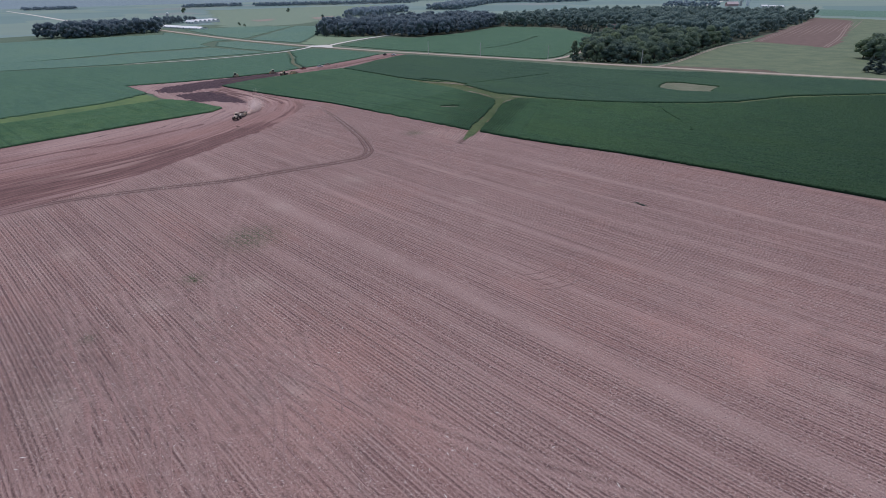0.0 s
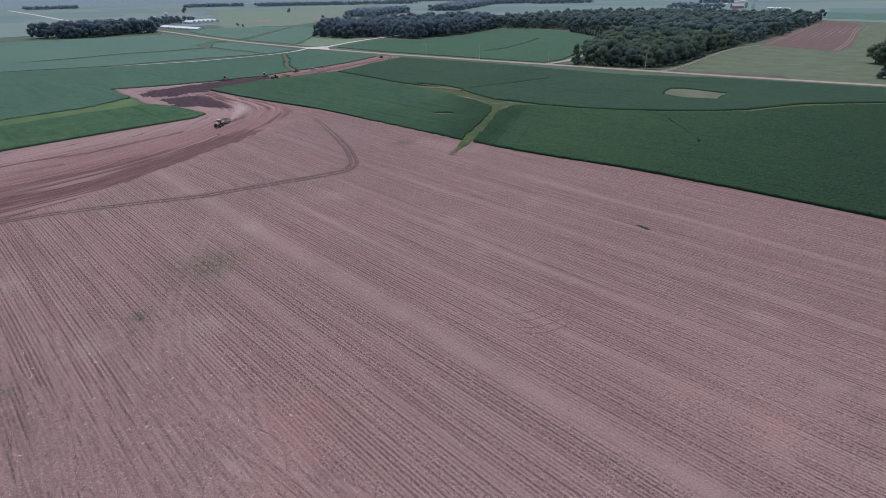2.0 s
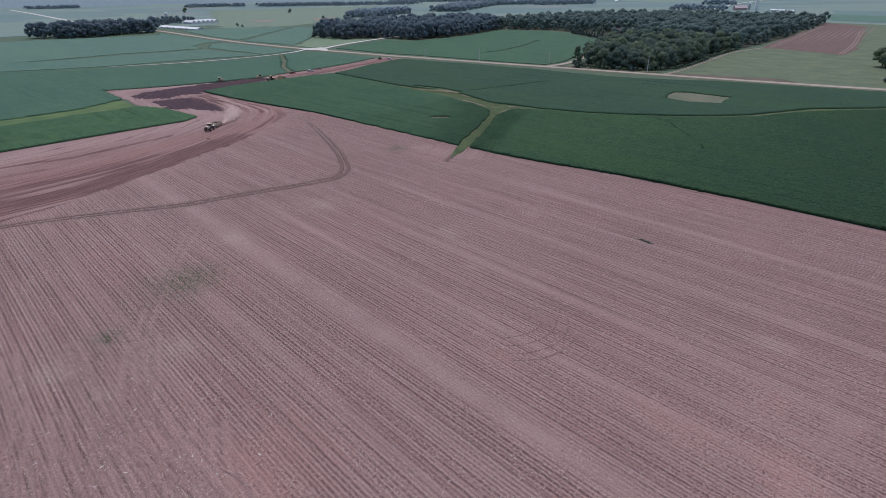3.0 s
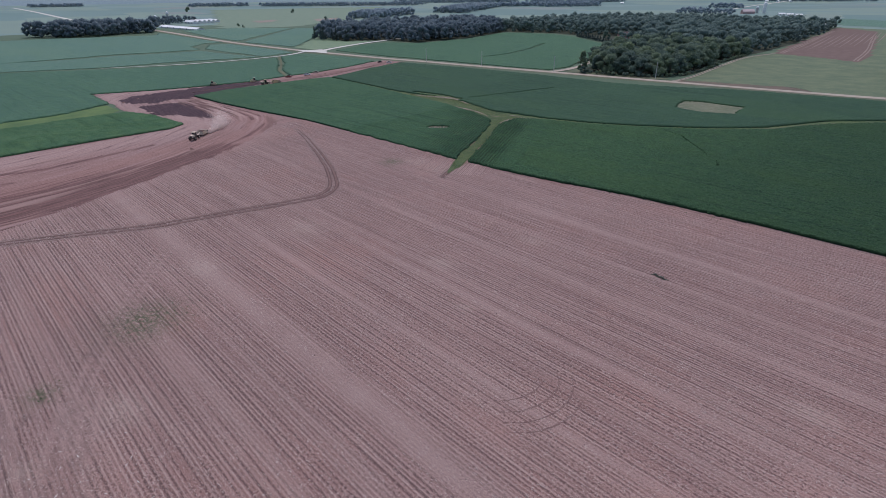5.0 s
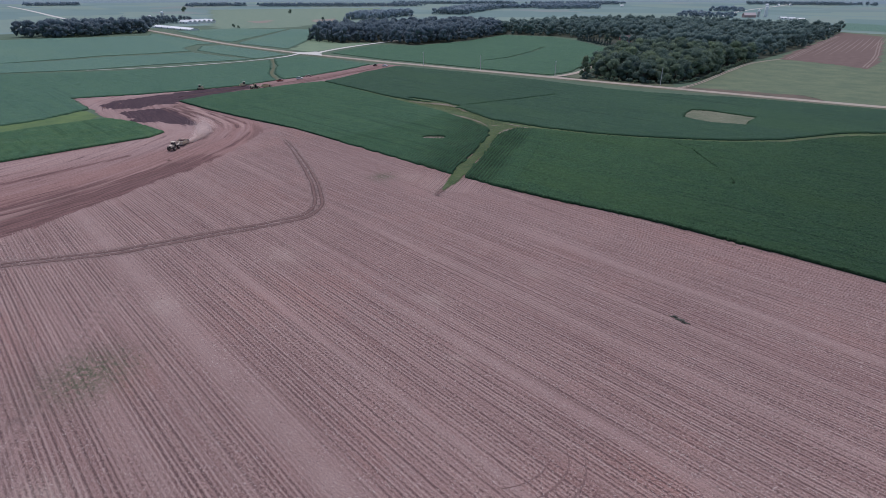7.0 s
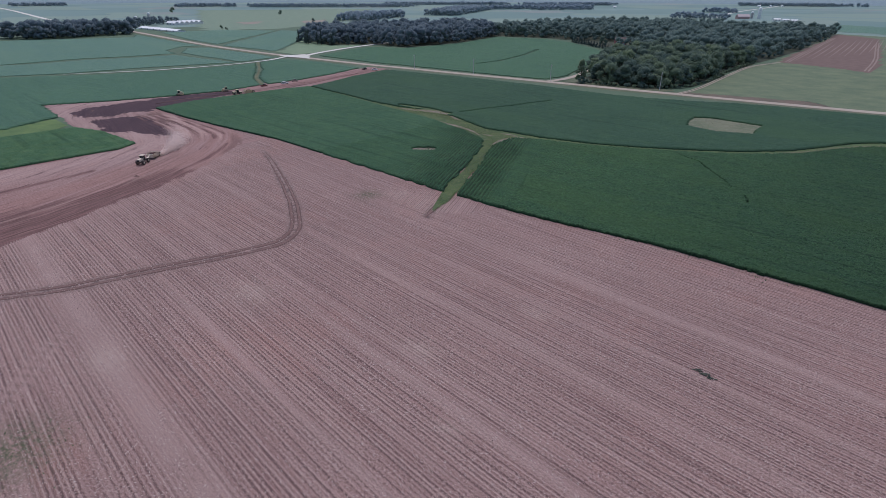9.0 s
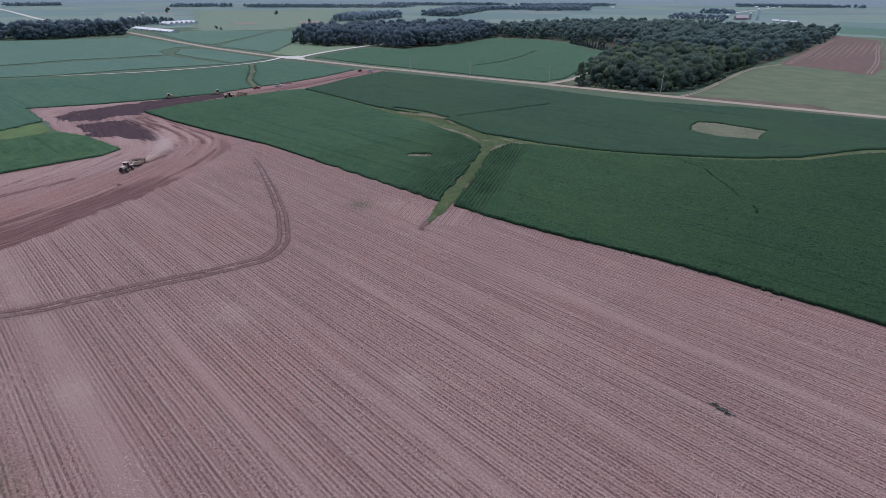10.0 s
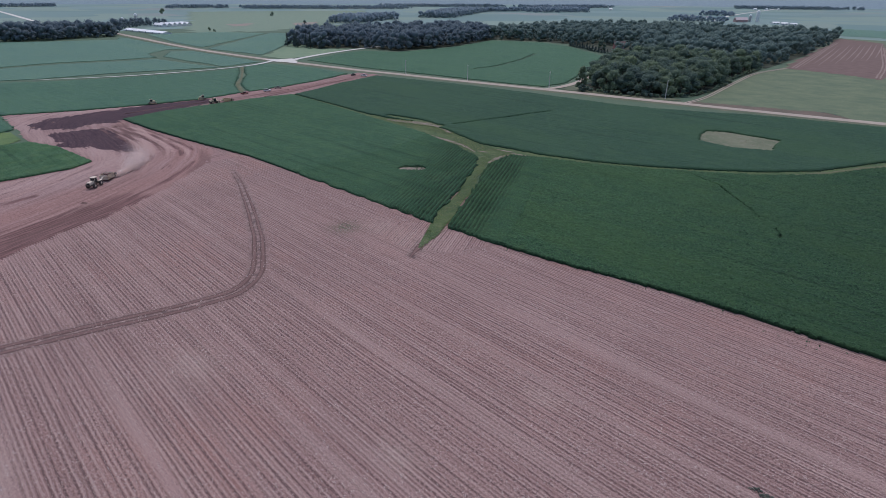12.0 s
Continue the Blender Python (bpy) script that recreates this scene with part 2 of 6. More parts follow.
def leaf_material(name, low, mid, high, dull=0.6, through_light=0.42, haze_sheen=0.07):
    w = Nodes(name, 0.7, spec=0.15)
    g = w.n("ShaderNodeNewGeometry")
    o = w.n("ShaderNodeObjectInfo")
    r = g.outputs["Random Per Island"]
    crowns = w.span(w.noise(w.pos((1, 1, 0.4)), 0.085, 2.0), 0.4, 0.62)
    c = w.mix(crowns, w.mix(dull, mid, low), mid)
    c = w.mix(w.span(w.noise(w.pos((1, 1, 0.4)), 0.05, 3.0), 0.48, 0.66, 0, 0.6), c, high)
    c = w.mix(w.span(o.outputs["Random"], 0.45, 1, 0, 0.75), c, high)
    c = w.mix(w.span(o.outputs["Random"], 0.4, 0, 0, 0.7), c, low)
    c = w.mix(w.span(r, 0.0, 0.35, 0.14, 0.0), c, low)
    c = w.mix(w.span(r, 0.7, 1.0, 0.0, 0.14), c, high)
    w.colour(c)
    w.haze_sheen(haze_sheen)
    if through_light:
        t = w.n("ShaderNodeBsdfTranslucent")
        w.put(t.inputs["Color"], c)
        m = w.n("ShaderNodeMixShader")
        m.inputs[0].default_value = through_light
        w.link(w.b.outputs[0], m.inputs[1])
        w.link(t.outputs[0], m.inputs[2])
        w.link(m.outputs[0], w.t.nodes["Material Output"].inputs["Surface"])
    return w.m


def plain(name, a, b=None, rough=0.6, metal=0.0, scale=1.5, spec=0.4):
    w = Nodes(name, rough, metal, spec)
    b = b or tuple(x * 0.72 for x in a)
    p = w.pos()
    c = w.mix(w.span(w.noise(p, scale, 5.0, 0.7), 0.38, 0.7), a, b)
    w.colour(c)
    return w.m


SOIL_A, SOIL_B = (0.285, 0.176, 0.158), (0.228, 0.137, 0.124)
SOIL_RED, SOIL_PALE = (0.315, 0.170, 0.142), (0.352, 0.240, 0.211)
SOIL_DARK, STRAW = (0.100, 0.060, 0.056), (0.46, 0.345, 0.305)
STUBBLE, GRADED = stubble_material(), graded_material()
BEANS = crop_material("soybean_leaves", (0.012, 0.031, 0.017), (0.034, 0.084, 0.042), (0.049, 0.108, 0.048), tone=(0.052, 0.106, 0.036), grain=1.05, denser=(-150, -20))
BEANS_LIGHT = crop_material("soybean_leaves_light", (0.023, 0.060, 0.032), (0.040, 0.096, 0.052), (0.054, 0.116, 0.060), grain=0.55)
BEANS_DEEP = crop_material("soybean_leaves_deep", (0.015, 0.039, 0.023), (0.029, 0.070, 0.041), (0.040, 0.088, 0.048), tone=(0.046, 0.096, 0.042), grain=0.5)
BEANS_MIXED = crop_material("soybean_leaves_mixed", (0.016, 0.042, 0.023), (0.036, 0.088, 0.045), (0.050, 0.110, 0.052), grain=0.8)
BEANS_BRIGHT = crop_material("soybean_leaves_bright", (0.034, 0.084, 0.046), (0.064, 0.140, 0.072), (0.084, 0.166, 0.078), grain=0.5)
BEANS_B = crop_material("soybean_leaves_pale", (0.032, 0.076, 0.046), (0.052, 0.120, 0.070), (0.070, 0.146, 0.082), haze_sheen=0.10, grain=0.6)
BEANS_EAST = crop_material("soybean_leaves_east", (0.030, 0.074, 0.042), (0.048, 0.112, 0.062), (0.062, 0.134, 0.070), haze_sheen=0.06, grain=0.5)
# far crop greens paled and blued, with the haze painted in
BEANS_FAR_HAZED = crop_material("hazed_far_crop_leaves", (0.062, 0.132, 0.094), (0.078, 0.156, 0.108), (0.098, 0.180, 0.114), 0.008, (0.118, 0.200, 0.118), 0.15, 0.6)
OATS = grass_material("hay_meadow", (0.15, 0.23, 0.14), (0.19, 0.26, 0.155), (0.26, 0.27, 0.17))
PASTURE = grass_material("mown_pasture", (0.100, 0.140, 0.082), (0.150, 0.186, 0.104), (0.21, 0.20, 0.135), 0.35)
WATERWAY = grass_material("grass_waterway", (0.052, 0.092, 0.038), (0.094, 0.136, 0.052), (0.172, 0.166, 0.088), 0.65)
YELLOW_GRASS = grass_material("yellowing_grass", (0.075, 0.135, 0.050), (0.125, 0.190, 0.062), (0.17, 0.21, 0.08))
VERGE = grass_material("road_verge", (0.095, 0.125, 0.072), (0.14, 0.15, 0.095), (0.25, 0.20, 0.155))
MEADOW = grass_material("rough_meadow", (0.078, 0.128, 0.080), (0.098, 0.146, 0.090), (0.14, 0.16, 0.105))
BARE_BANK = grass_material("bare_bank", (0.115, 0.100, 0.072), (0.165, 0.122, 0.095), (0.205, 0.145, 0.115))
DRY_GRASS = grass_material("dry_grass", (0.20, 0.165, 0.115), (0.24, 0.19, 0.14), (0.15, 0.16, 0.09))
THIN_GRASS = grass_material("thin_dry_grass", (0.085, 0.105, 0.052), (0.14, 0.145, 0.080), (0.27, 0.225, 0.165), 0.7)
DEAD = grass_material("dead_crop_stand", (0.125, 0.150, 0.088), (0.175, 0.185, 0.118), (0.27, 0.245, 0.19), 0.7)
GRAVEL = gravel_material("gravel", (0.37, 0.31, 0.25), (0.41, 0.35, 0.285), (0.48, 0.415, 0.345))
WHITE_GRAVEL = gravel_material("limestone_gravel", (0.56, 0.54, 0.48), (0.64, 0.62, 0.56), (0.70, 0.68, 0.63))
FAR_HAZED = far_ground_material()
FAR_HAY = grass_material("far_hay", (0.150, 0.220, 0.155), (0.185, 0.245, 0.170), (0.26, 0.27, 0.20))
FAR_BARE = grass_material("far_bare_soil", (0.28, 0.22, 0.19), (0.24, 0.23, 0.18), (0.32, 0.25, 0.22))
# hill greens turned blue-grey, the haze put into the colour
RIDGE_HAZED = grass_material("distant_hills_hazed", (0.17, 0.23, 0.26), (0.21, 0.28, 0.30), (0.24, 0.30, 0.31))
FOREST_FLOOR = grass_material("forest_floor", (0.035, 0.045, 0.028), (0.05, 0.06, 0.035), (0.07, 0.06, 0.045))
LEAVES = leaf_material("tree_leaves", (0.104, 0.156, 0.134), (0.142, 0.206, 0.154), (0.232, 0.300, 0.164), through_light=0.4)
# haze painted into the next three leaf colours: bluer and paler with distance
LEAVES_DEEP_HAZED = leaf_material("hazed_deep_wood_leaves", (0.126, 0.184, 0.196), (0.150, 0.218, 0.214), (0.196, 0.268, 0.222), haze_sheen=0.08, through_light=0.42)
LEAVES_FAR_HAZED = leaf_material("hazed_far_tree_leaves", (0.150, 0.198, 0.225), (0.162, 0.212, 0.234), (0.182, 0.236, 0.245), haze_sheen=0.18, through_light=0.4)
LEAVES_DISTANT_HAZED = leaf_material("hazed_distant_tree_leaves", (0.26, 0.33, 0.385), (0.28, 0.35, 0.395), (0.30, 0.37, 0.40), haze_sheen=0.2)
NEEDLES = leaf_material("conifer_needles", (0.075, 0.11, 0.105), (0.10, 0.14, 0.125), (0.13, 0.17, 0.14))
BARK = plain("bark", (0.10, 0.08, 0.065), rough=0.95)
POLE_WOOD = plain("weathered_pole_wood", (0.66, 0.64, 0.60), rough=0.9)



def track_material():
    w = Nodes("rutted_dark_soil", 0.92)
    p = w.pos()
    a = w.math("ABSOLUTE", w.attr("across"))
    rut = w.span(w.math("ABSOLUTE", w.math("SUBTRACT", a, 0.6)), 0.3, 0.05)
    streak = w.noise(w.combine(w.math("MULTIPLY", w.attr("along"), 0.05), w.math("MULTIPLY", w.attr("across"), 2.2)), 1.0, 4.0, 0.6)
    c = w.mix(w.span(w.noise(p, 0.12, 4.0), 0.35, 0.65), (0.198, 0.125, 0.110), (0.165, 0.100, 0.088))
    c = w.mix(w.math("MULTIPLY", rut, w.span(streak, 0.3, 0.6, 0.45, 0.95)), c, (0.086, 0.050, 0.045))
    c = w.mix(w.span(streak, 0.55, 0.75, 0, 0.5), c, (0.26, 0.185, 0.165))
    c = w.mix(w.span(w.noise(p, 1.6, 4.0, 0.7), 0.5, 0.75, 0, 0.4), c, SOIL_DARK)
    w.colour(c)
    w.bump(w.noise(p, 1.0, 4.0), 0.7, 0.15)
    return w.m


def tyre_material():
    """Soil pressed smooth by a tyre, with the bars of its tread across it."""
    w = Nodes("tyre_pressed_soil", 0.9)
    p = w.pos()
    lug = w.math("SINE", w.math("MULTIPLY", w.math("ADD", w.attr("along"), w.math("MULTIPLY", w.math("ABSOLUTE", w.attr("across")), 0.35)), 14.0))
    c = w.mix(w.span(w.noise(p, 0.15, 4.0), 0.35, 0.65), (0.315, 0.208, 0.188), (0.285, 0.178, 0.158))
    c = w.mix(w.span(w.noise(p, 2.6, 3.0, 0.7), 0.45, 0.36, 0, 0.5), c, STRAW)
    c = w.mix(w.math("MULTIPLY", w.span(lug, 0.2, 0.8), w.span(w.noise(p, 0.25, 3.0), 0.45, 0.6, 0, 0.5)), c, (0.16, 0.10, 0.09))
    c = w.mix(w.span(w.noise(p, 2.2, 4.0, 0.75), 0.5, 0.64, 0, 0.75), c, SOIL_DARK)
    w.colour(c)
    w.bump(w.math("ADD", w.noise(p, 2.0, 4.0), w.math("MULTIPLY", lug, 0.2)), 0.5, 0.08)
    return w.m


TRACK, TYRE = track_material(), tyre_material()
FAINT_RUT = plain("loose_rut_soil", (0.17, 0.108, 0.098), (0.25, 0.165, 0.15), 0.95, scale=1.6, spec=0.1)
PLOUGHED = plain("ploughed_red_soil", (0.190, 0.134, 0.116), (0.140, 0.098, 0.086), 0.95, scale=0.12, spec=0.1)
PALE_WASH = wash_material("washed_pale_soil", (0.31, 0.255, 0.215), (0.19, 0.165, 0.125), (0.085, 0.120, 0.048))
DRY_LINE = plain("dry_pale_soil", (0.30, 0.235, 0.20), (0.20, 0.145, 0.125), 0.95, scale=0.3, spec=0.1)

# ---------------------------------------------------------------- mesh helpers


def mesh(name, verts, faces, material, smooth=False, **attributes):
    """Mesh data from arrays; faces: an (n, 3) or (n, 4) array."""
    verts, faces = np.asarray(verts, np.float32), np.asarray(faces, np.int32)
    me = bpy.data.meshes.new(name)
    k = faces.shape[1]
    me.vertices.add(len(verts))
    me.vertices.foreach_set("co", verts.ravel())
    me.loops.add(faces.size)
    me.loops.foreach_set("vertex_index", faces.ravel())
    me.polygons.add(len(faces))
    me.polygons.foreach_set("loop_start", np.arange(0, faces.size, k, dtype=np.int32))
    for key, values in attributes.items():
        me.attributes.new(key, "FLOAT", "POINT").data.foreach_set("value", np.asarray(values, np.float32))
    me.update(calc_edges=True)
    me.validate()
    if smooth:
        me.shade_smooth()
    me.materials.append(material)
    return me


def part(name, bm, material, parent, label=""):
    """Links a bmesh as one mesh object under a thing or under a part."""
    me = bpy.data.meshes.new(name)
    bm.to_mesh(me)
    bm.free()
    me.materials.append(material)
    ob = new(name, me)
    ob.parent = parent
    return tagged(ob, label)


def curve_through(points, step):
    """A smooth line through plan points, resampled at even steps."""
    p = np.array(points, float)
    p = np.vstack([2 * p[0] - p[1], p, 2 * p[-1] - p[-2]])
    out = []
    for i in range(1, len(p) - 2):
        a, b, c, d = p[i - 1:i + 3]
        n = max(2, int(np.hypot(*(c - b)) / step * 2))
        t = np.linspace(0, 1, n, endpoint=False)[:, None]
        out.append(0.5 * (2 * b + (c - a) * t + (2 * a - 5 * b + 4 * c - d) * t ** 2 + (3 * b - a - 3 * c + d) * t ** 3))
    q = np.vstack(out + [p[-2:-1]])
    s = np.r_[0, np.cumsum(np.hypot(*np.diff(q, axis=0).T))]
    at = np.linspace(0, s[-1], max(2, int(s[-1] / step) + 1))
    return np.c_[np.interp(at, s, q[:, 0]), np.interp(at, s, q[:, 1])]


def inside(poly, x, y):
    poly = np.asarray(poly, float)
    hit = np.zeros(np.shape(x), bool)
    px, py = poly.T
    for i in range(len(poly)):
        j = i - 1
        with np.errstate(divide="ignore", invalid="ignore"):
            hit ^= ((py[i] > y) != (py[j] > y)) & (x < (px[j] - px[i]) * (y - py[i]) / (py[j] - py[i]) + px[i])
    return hit


def near_line(points, x, y):
    """Distance of (x, y) from a plan line."""
    p = np.asarray(points, float)
    best = np.full(np.shape(x), 1e9)
    for a, b in zip(p[:-1], p[1:]):
        d = b - a
        t = np.clip(((x - a[0]) * d[0] + (y - a[1]) * d[1]) / (d @ d), 0, 1)
        best = np.minimum(best, np.hypot(x - a[0] - t * d[0], y - a[1] - t * d[1]))
    return best


def soft(a, b, v):
    t = np.clip((v - a) / (b - a), 0, 1)
    return t * t * (3 - 2 * t)


def bumps(x, y, scale, seed=0):
    """Cheap smooth noise in -1..1: a random lattice, smoothly read."""
    r = np.random.default_rng(seed).random((64, 64)) * 2 - 1
    u, v = np.asarray(x) / scale, np.asarray(y) / scale
    i, j = np.floor(u).astype(int), np.floor(v).astype(int)
    f, g = u - i, v - j
    f, g = f * f * (3 - 2 * f), g * g * (3 - 2 * g)
    a, b = r[i % 64, j % 64], r[(i + 1) % 64, j % 64]
    c, d = r[i % 64, (j + 1) % 64], r[(i + 1) % 64, (j + 1) % 64]
    return (a * (1 - f) + b * f) * (1 - g) + (c * (1 - f) + d * f) * g


def lattice(x0, x1, dx, y0, y1, dy):
    xs, ys = np.arange(x0, x1 + dx / 2, dx), np.arange(y0, y1 + dy / 2, dy)
    x, y = np.meshgrid(xs, ys)
    k = np.arange(x.size).reshape(x.shape)
    faces = np.stack([k[:-1, :-1], k[:-1, 1:], k[1:, 1:], k[1:, :-1]], -1).reshape(-1, 4)
    return x.ravel(), y.ravel(), faces


def keep_faces(verts, faces, mask, attributes):
    faces = faces[mask]
    used, faces = np.unique(faces, return_inverse=True)
    return verts[used], faces.reshape(-1, 4), {k: v[used] for k, v in attributes.items()}


def sheet(name, poly, z, material, cell=3.0, wobble=1.0, rise=0.0, label="", category="ground", kind="structure", attributes=None, feather=0.0):
    """A piece of ground inside a plan polygon, with an uneven edge and a little relief."""
    p = np.array(poly, float)
    x, y, f = lattice(p[:, 0].min() - 3, p[:, 0].max() + 3, cell, p[:, 1].min() - 3, p[:, 1].max() + 3, cell)
    cx, cy = x[f].mean(1), y[f].mean(1)
    keep = inside(poly, cx + wobble * bumps(cx, cy, 4 * cell, 3), cy + wobble * bumps(cx, cy, 4 * cell, 4))
    v = np.c_[x, y, z + rise * (1 + bumps(x, y, 3 * cell, 5))]
    at = attributes(x, y) if attributes else {}
    if feather:
        rim = near_line(np.vstack([p, p[:1]]), x, y) + 0.3 * feather * bumps(x, y, 9, 6) + 0.2 * feather * bumps(x, y, 3, 7)
        if "along" in at:
            rim += 0.45 * feather * bumps(at["along"] / 1.0, 9 * at["across"], 16, 8)
        v[:, 2] -= (z + 0.085) * (1 - soft(0.1 * feather, feather, rim))
        v[:, 2] += at.get("churn", 0)
    v, f, at = keep_faces(v, f, keep, at)
    return tagged(new(name, mesh(name, v, f, material, True, **at)), label, category, kind=kind)


def ribbon(name, points, width, z, material, crown=0.0, step=4.0, lanes=6, ragged=0.0, label="", category="road", kind="structure"):
    """A strip along a plan line: 'across' runs from -1 to 1, 'along' in metres."""
    c = curve_through(points, step)
    d = np.gradient(c, axis=0)
    n = np.c_[-d[:, 1], d[:, 0]] / np.hypot(*d.T)[:, None]
    s = np.r_[0, np.cumsum(np.hypot(*np.diff(c, axis=0).T))]
    u = np.linspace(-1, 1, lanes + 1)
    w = np.broadcast_to(np.asarray(width, float) / 2, s.shape) if np.ndim(width) == 0 else np.interp(np.linspace(0, 1, len(s)), np.linspace(0, 1, len(width)), width) / 2
    jag = 1 + ragged * np.stack([bumps(s, 0 * s, 9, 11), bumps(s, 0 * s, 9, 12)], 1)
    half = w[:, None] * np.where(u[None] < 0, jag[:, :1], jag[:, 1:])
    xy = c[:, None] + n[:, None] * (u[None] * half)[..., None]
    zz = z + crown * (1 - u[None] ** 2) + 0 * s[:, None]
    v = np.concatenate([xy, zz[..., None]], -1).reshape(-1, 3)
    k = np.arange(len(v)).reshape(len(s), -1)
    f = np.stack([k[:-1, :-1], k[:-1, 1:], k[1:, 1:], k[1:, :-1]], -1).reshape(-1, 4)[:, ::-1]
    return tagged(new(name, mesh(name, v, f, material, True, across=np.tile(u, len(s)), along=np.repeat(s, len(u)))), label, category, kind=kind)


def crop(name, poly, material, height=0.85, cell=0.75, rough=0.22, gaps=(), holes=(), rows=None, joins=(), rim_height=0.45, wobble=0.2, beside=None, label="", category="crop"):
    """A standing crop: a rough canopy with real side faces down to the soil. gaps: (plan line, width) with nothing grown."""
    p = np.array(poly, float)
    x, y, f = lattice(p[:, 0].min() - 2, p[:, 0].max() + 2, cell, p[:, 1].min() - 2, p[:, 1].max() + 2, cell)
    cx, cy = x[f].mean(1), y[f].mean(1)
    keep = inside(poly, cx + wobble * bumps(cx, cy, 2.5, 21) + 0.5 * wobble * bumps(cx, cy, 9, 22), cy + wobble * bumps(cx, cy, 2.5, 23) + 0.5 * wobble * bumps(cx, cy, 9, 24))
    for hole in holes:
        keep &= ~inside(hole, cx + 1.2 * bumps(cx, cy, 8, 27) + 0.3 * bumps(cx, cy, 2, 29), cy + 1.2 * bumps(cx, cy, 8, 28))
    for line, width in gaps:
        keep &= near_line(line, cx, cy) + min(0.22 * width, 0.9) * (0.6 * bumps(cx, cy, 5, 25) + 0.6 * bumps(cx, cy, 1.7, 38)) > width / 2
    r = np.random.default_rng(len(x))
    z = height * (1 + 0.10 * bumps(x, y, 14, 26)) + rough * (r.random(len(x)) - 0.5) * 2
    bed_shade = np.zeros(len(x))
    if rows is not None:
        turn, gap, deep = rows
        u = (x * -math.sin(radians(turn)) + y * math.cos(radians(turn)) + 0.25 * bumps(x, y, 12, 29)) / gap
        z += 0.19 * (1 - soft(0, 9, near_line(np.vstack([joins[0], joins[0][:1]]), x, y))) if joins else 0
        open_row = soft(0, 9, sum((near_line(np.vstack([o, o[:1]]), x, y) for o in joins), 9.0 * (not joins)))
        if beside:
            open_row *= 1 - soft(beside[1], beside[2], near_line(beside[0], x, y) + 6 * bumps(x, y, 12, 49))
        z += deep * np.cos(2 * np.pi * u) * (0.75 + 0.5 * bumps(x, y, 7, 30)) * open_row
        # row gaps: dark soil, with the shade between plants put into the colour
        bed_shade = min(0.75, 1.4 * deep) * soft(0.1, 0.9, -np.cos(2 * np.pi * u) + 0.8 * bumps(x, y, 2, 48)) * open_row
    jx, jy = (r.random((2, len(x))) - 0.5) * cell * (0.55 if rows is None else 0.25)
    top = np.c_[x + jx, y + jy, np.maximum(z, 0.1)]
    top, f, at = keep_faces(top, f, keep, dict(bed_shade=bed_shade))
    # side faces round the outline
    e = np.concatenate([f[:, [0, 1]], f[:, [1, 2]], f[:, [2, 3]], f[:, [3, 0]]])
    key = np.sort(e, 1)
    _, first, count = np.unique(key[:, 0].astype(np.int64) * len(top) + key[:, 1], return_index=True, return_counts=True)
    rim = e[first[count == 1]]
    edge = np.unique(rim)
    open_edge = np.ones(len(edge), bool)
    for other in joins:
        open_edge &= ~inside(other, top[edge, 0], top[edge, 1])
    top[edge, 2] *= np.where(open_edge, rim_height * (0.7 + 0.6 * r.random(len(edge))), 1.0)
    low = top.copy()
    low[:, 2] = 0
    n = len(top)
    side = np.stack([rim[:, 1], rim[:, 0], rim[:, 0] + n, rim[:, 1] + n], 1)
    used = np.unique(rim)
    remap = np.full(2 * n, -1)
    remap[:n] = np.arange(n)
    remap[used + n] = n + np.arange(len(used))
    # foot of the tall side faces darkened in colour, as their shaded side
    return tagged(new(name, mesh(name, np.vstack([top, low[used]]), np.vstack([f, remap[side]]), material, bed_shade=np.r_[at["bed_shade"], 0 * used + (0.6 if rim_height > 0.9 else 0.0)])), label, category, kind="stuff")


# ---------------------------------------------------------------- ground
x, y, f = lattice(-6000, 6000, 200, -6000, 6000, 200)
tagged(new("ground", mesh("ground", np.c_[x, y, 0 * x - 0.25], f, FAR_HAZED)), "patchwork of far green fields to the horizon", "ground", kind="structure")


sheet("meadow", [(-1250, -300), (500, -300), (500, 900), (60, 1030), (-235, 1300), (-900, 1150), (-1250, 800)], -0.18, MEADOW, 12, 0, label="rough grass between the fields", category="grass")
sheet("soil_base", [(-486, -300), (420, -300), (420, 236), (-60, 236), (-420, 240), (-440, 430), (-480, 430), (-460, 230), (-470, 172), (-402, 160), (-402, -300)], -0.11, GRADED, 8, 0, label="bare brown soil", category="ground", attributes=lambda x, y: dict(across=x, along=y, topsoil=0 * x, brown=0 * x))
# backdrop ring that closes the horizon, coloured as if seen through haze
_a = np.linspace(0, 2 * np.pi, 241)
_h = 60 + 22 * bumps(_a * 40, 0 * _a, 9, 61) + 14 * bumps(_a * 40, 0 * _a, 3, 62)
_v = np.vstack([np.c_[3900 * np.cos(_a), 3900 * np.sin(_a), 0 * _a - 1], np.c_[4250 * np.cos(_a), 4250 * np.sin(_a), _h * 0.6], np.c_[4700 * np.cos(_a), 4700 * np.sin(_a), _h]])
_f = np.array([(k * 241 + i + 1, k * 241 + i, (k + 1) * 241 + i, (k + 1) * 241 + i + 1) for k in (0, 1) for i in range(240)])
tagged(new("backdrop", mesh("backdrop", _v, _f, RIDGE_HAZED, True)), "distant wooded hills on the horizon, tinted blue-green for haze", "hills", kind="structure")


def row_bend(x, y):
    return -0.045 * (x + 60) - 0.00012 * (1 - soft(20, 78, y)) * (x + 95) ** 2


ROW = 0.762
TRAIL = [(-228, 18), (-226, 40), (-215, 66), (-201, 91), (-195, 110), (-188, 130), (-185, 143), (-187, 150), (-195, 157), (-212, 167), (-236, 178), (-262, 189), (-282, 196)]
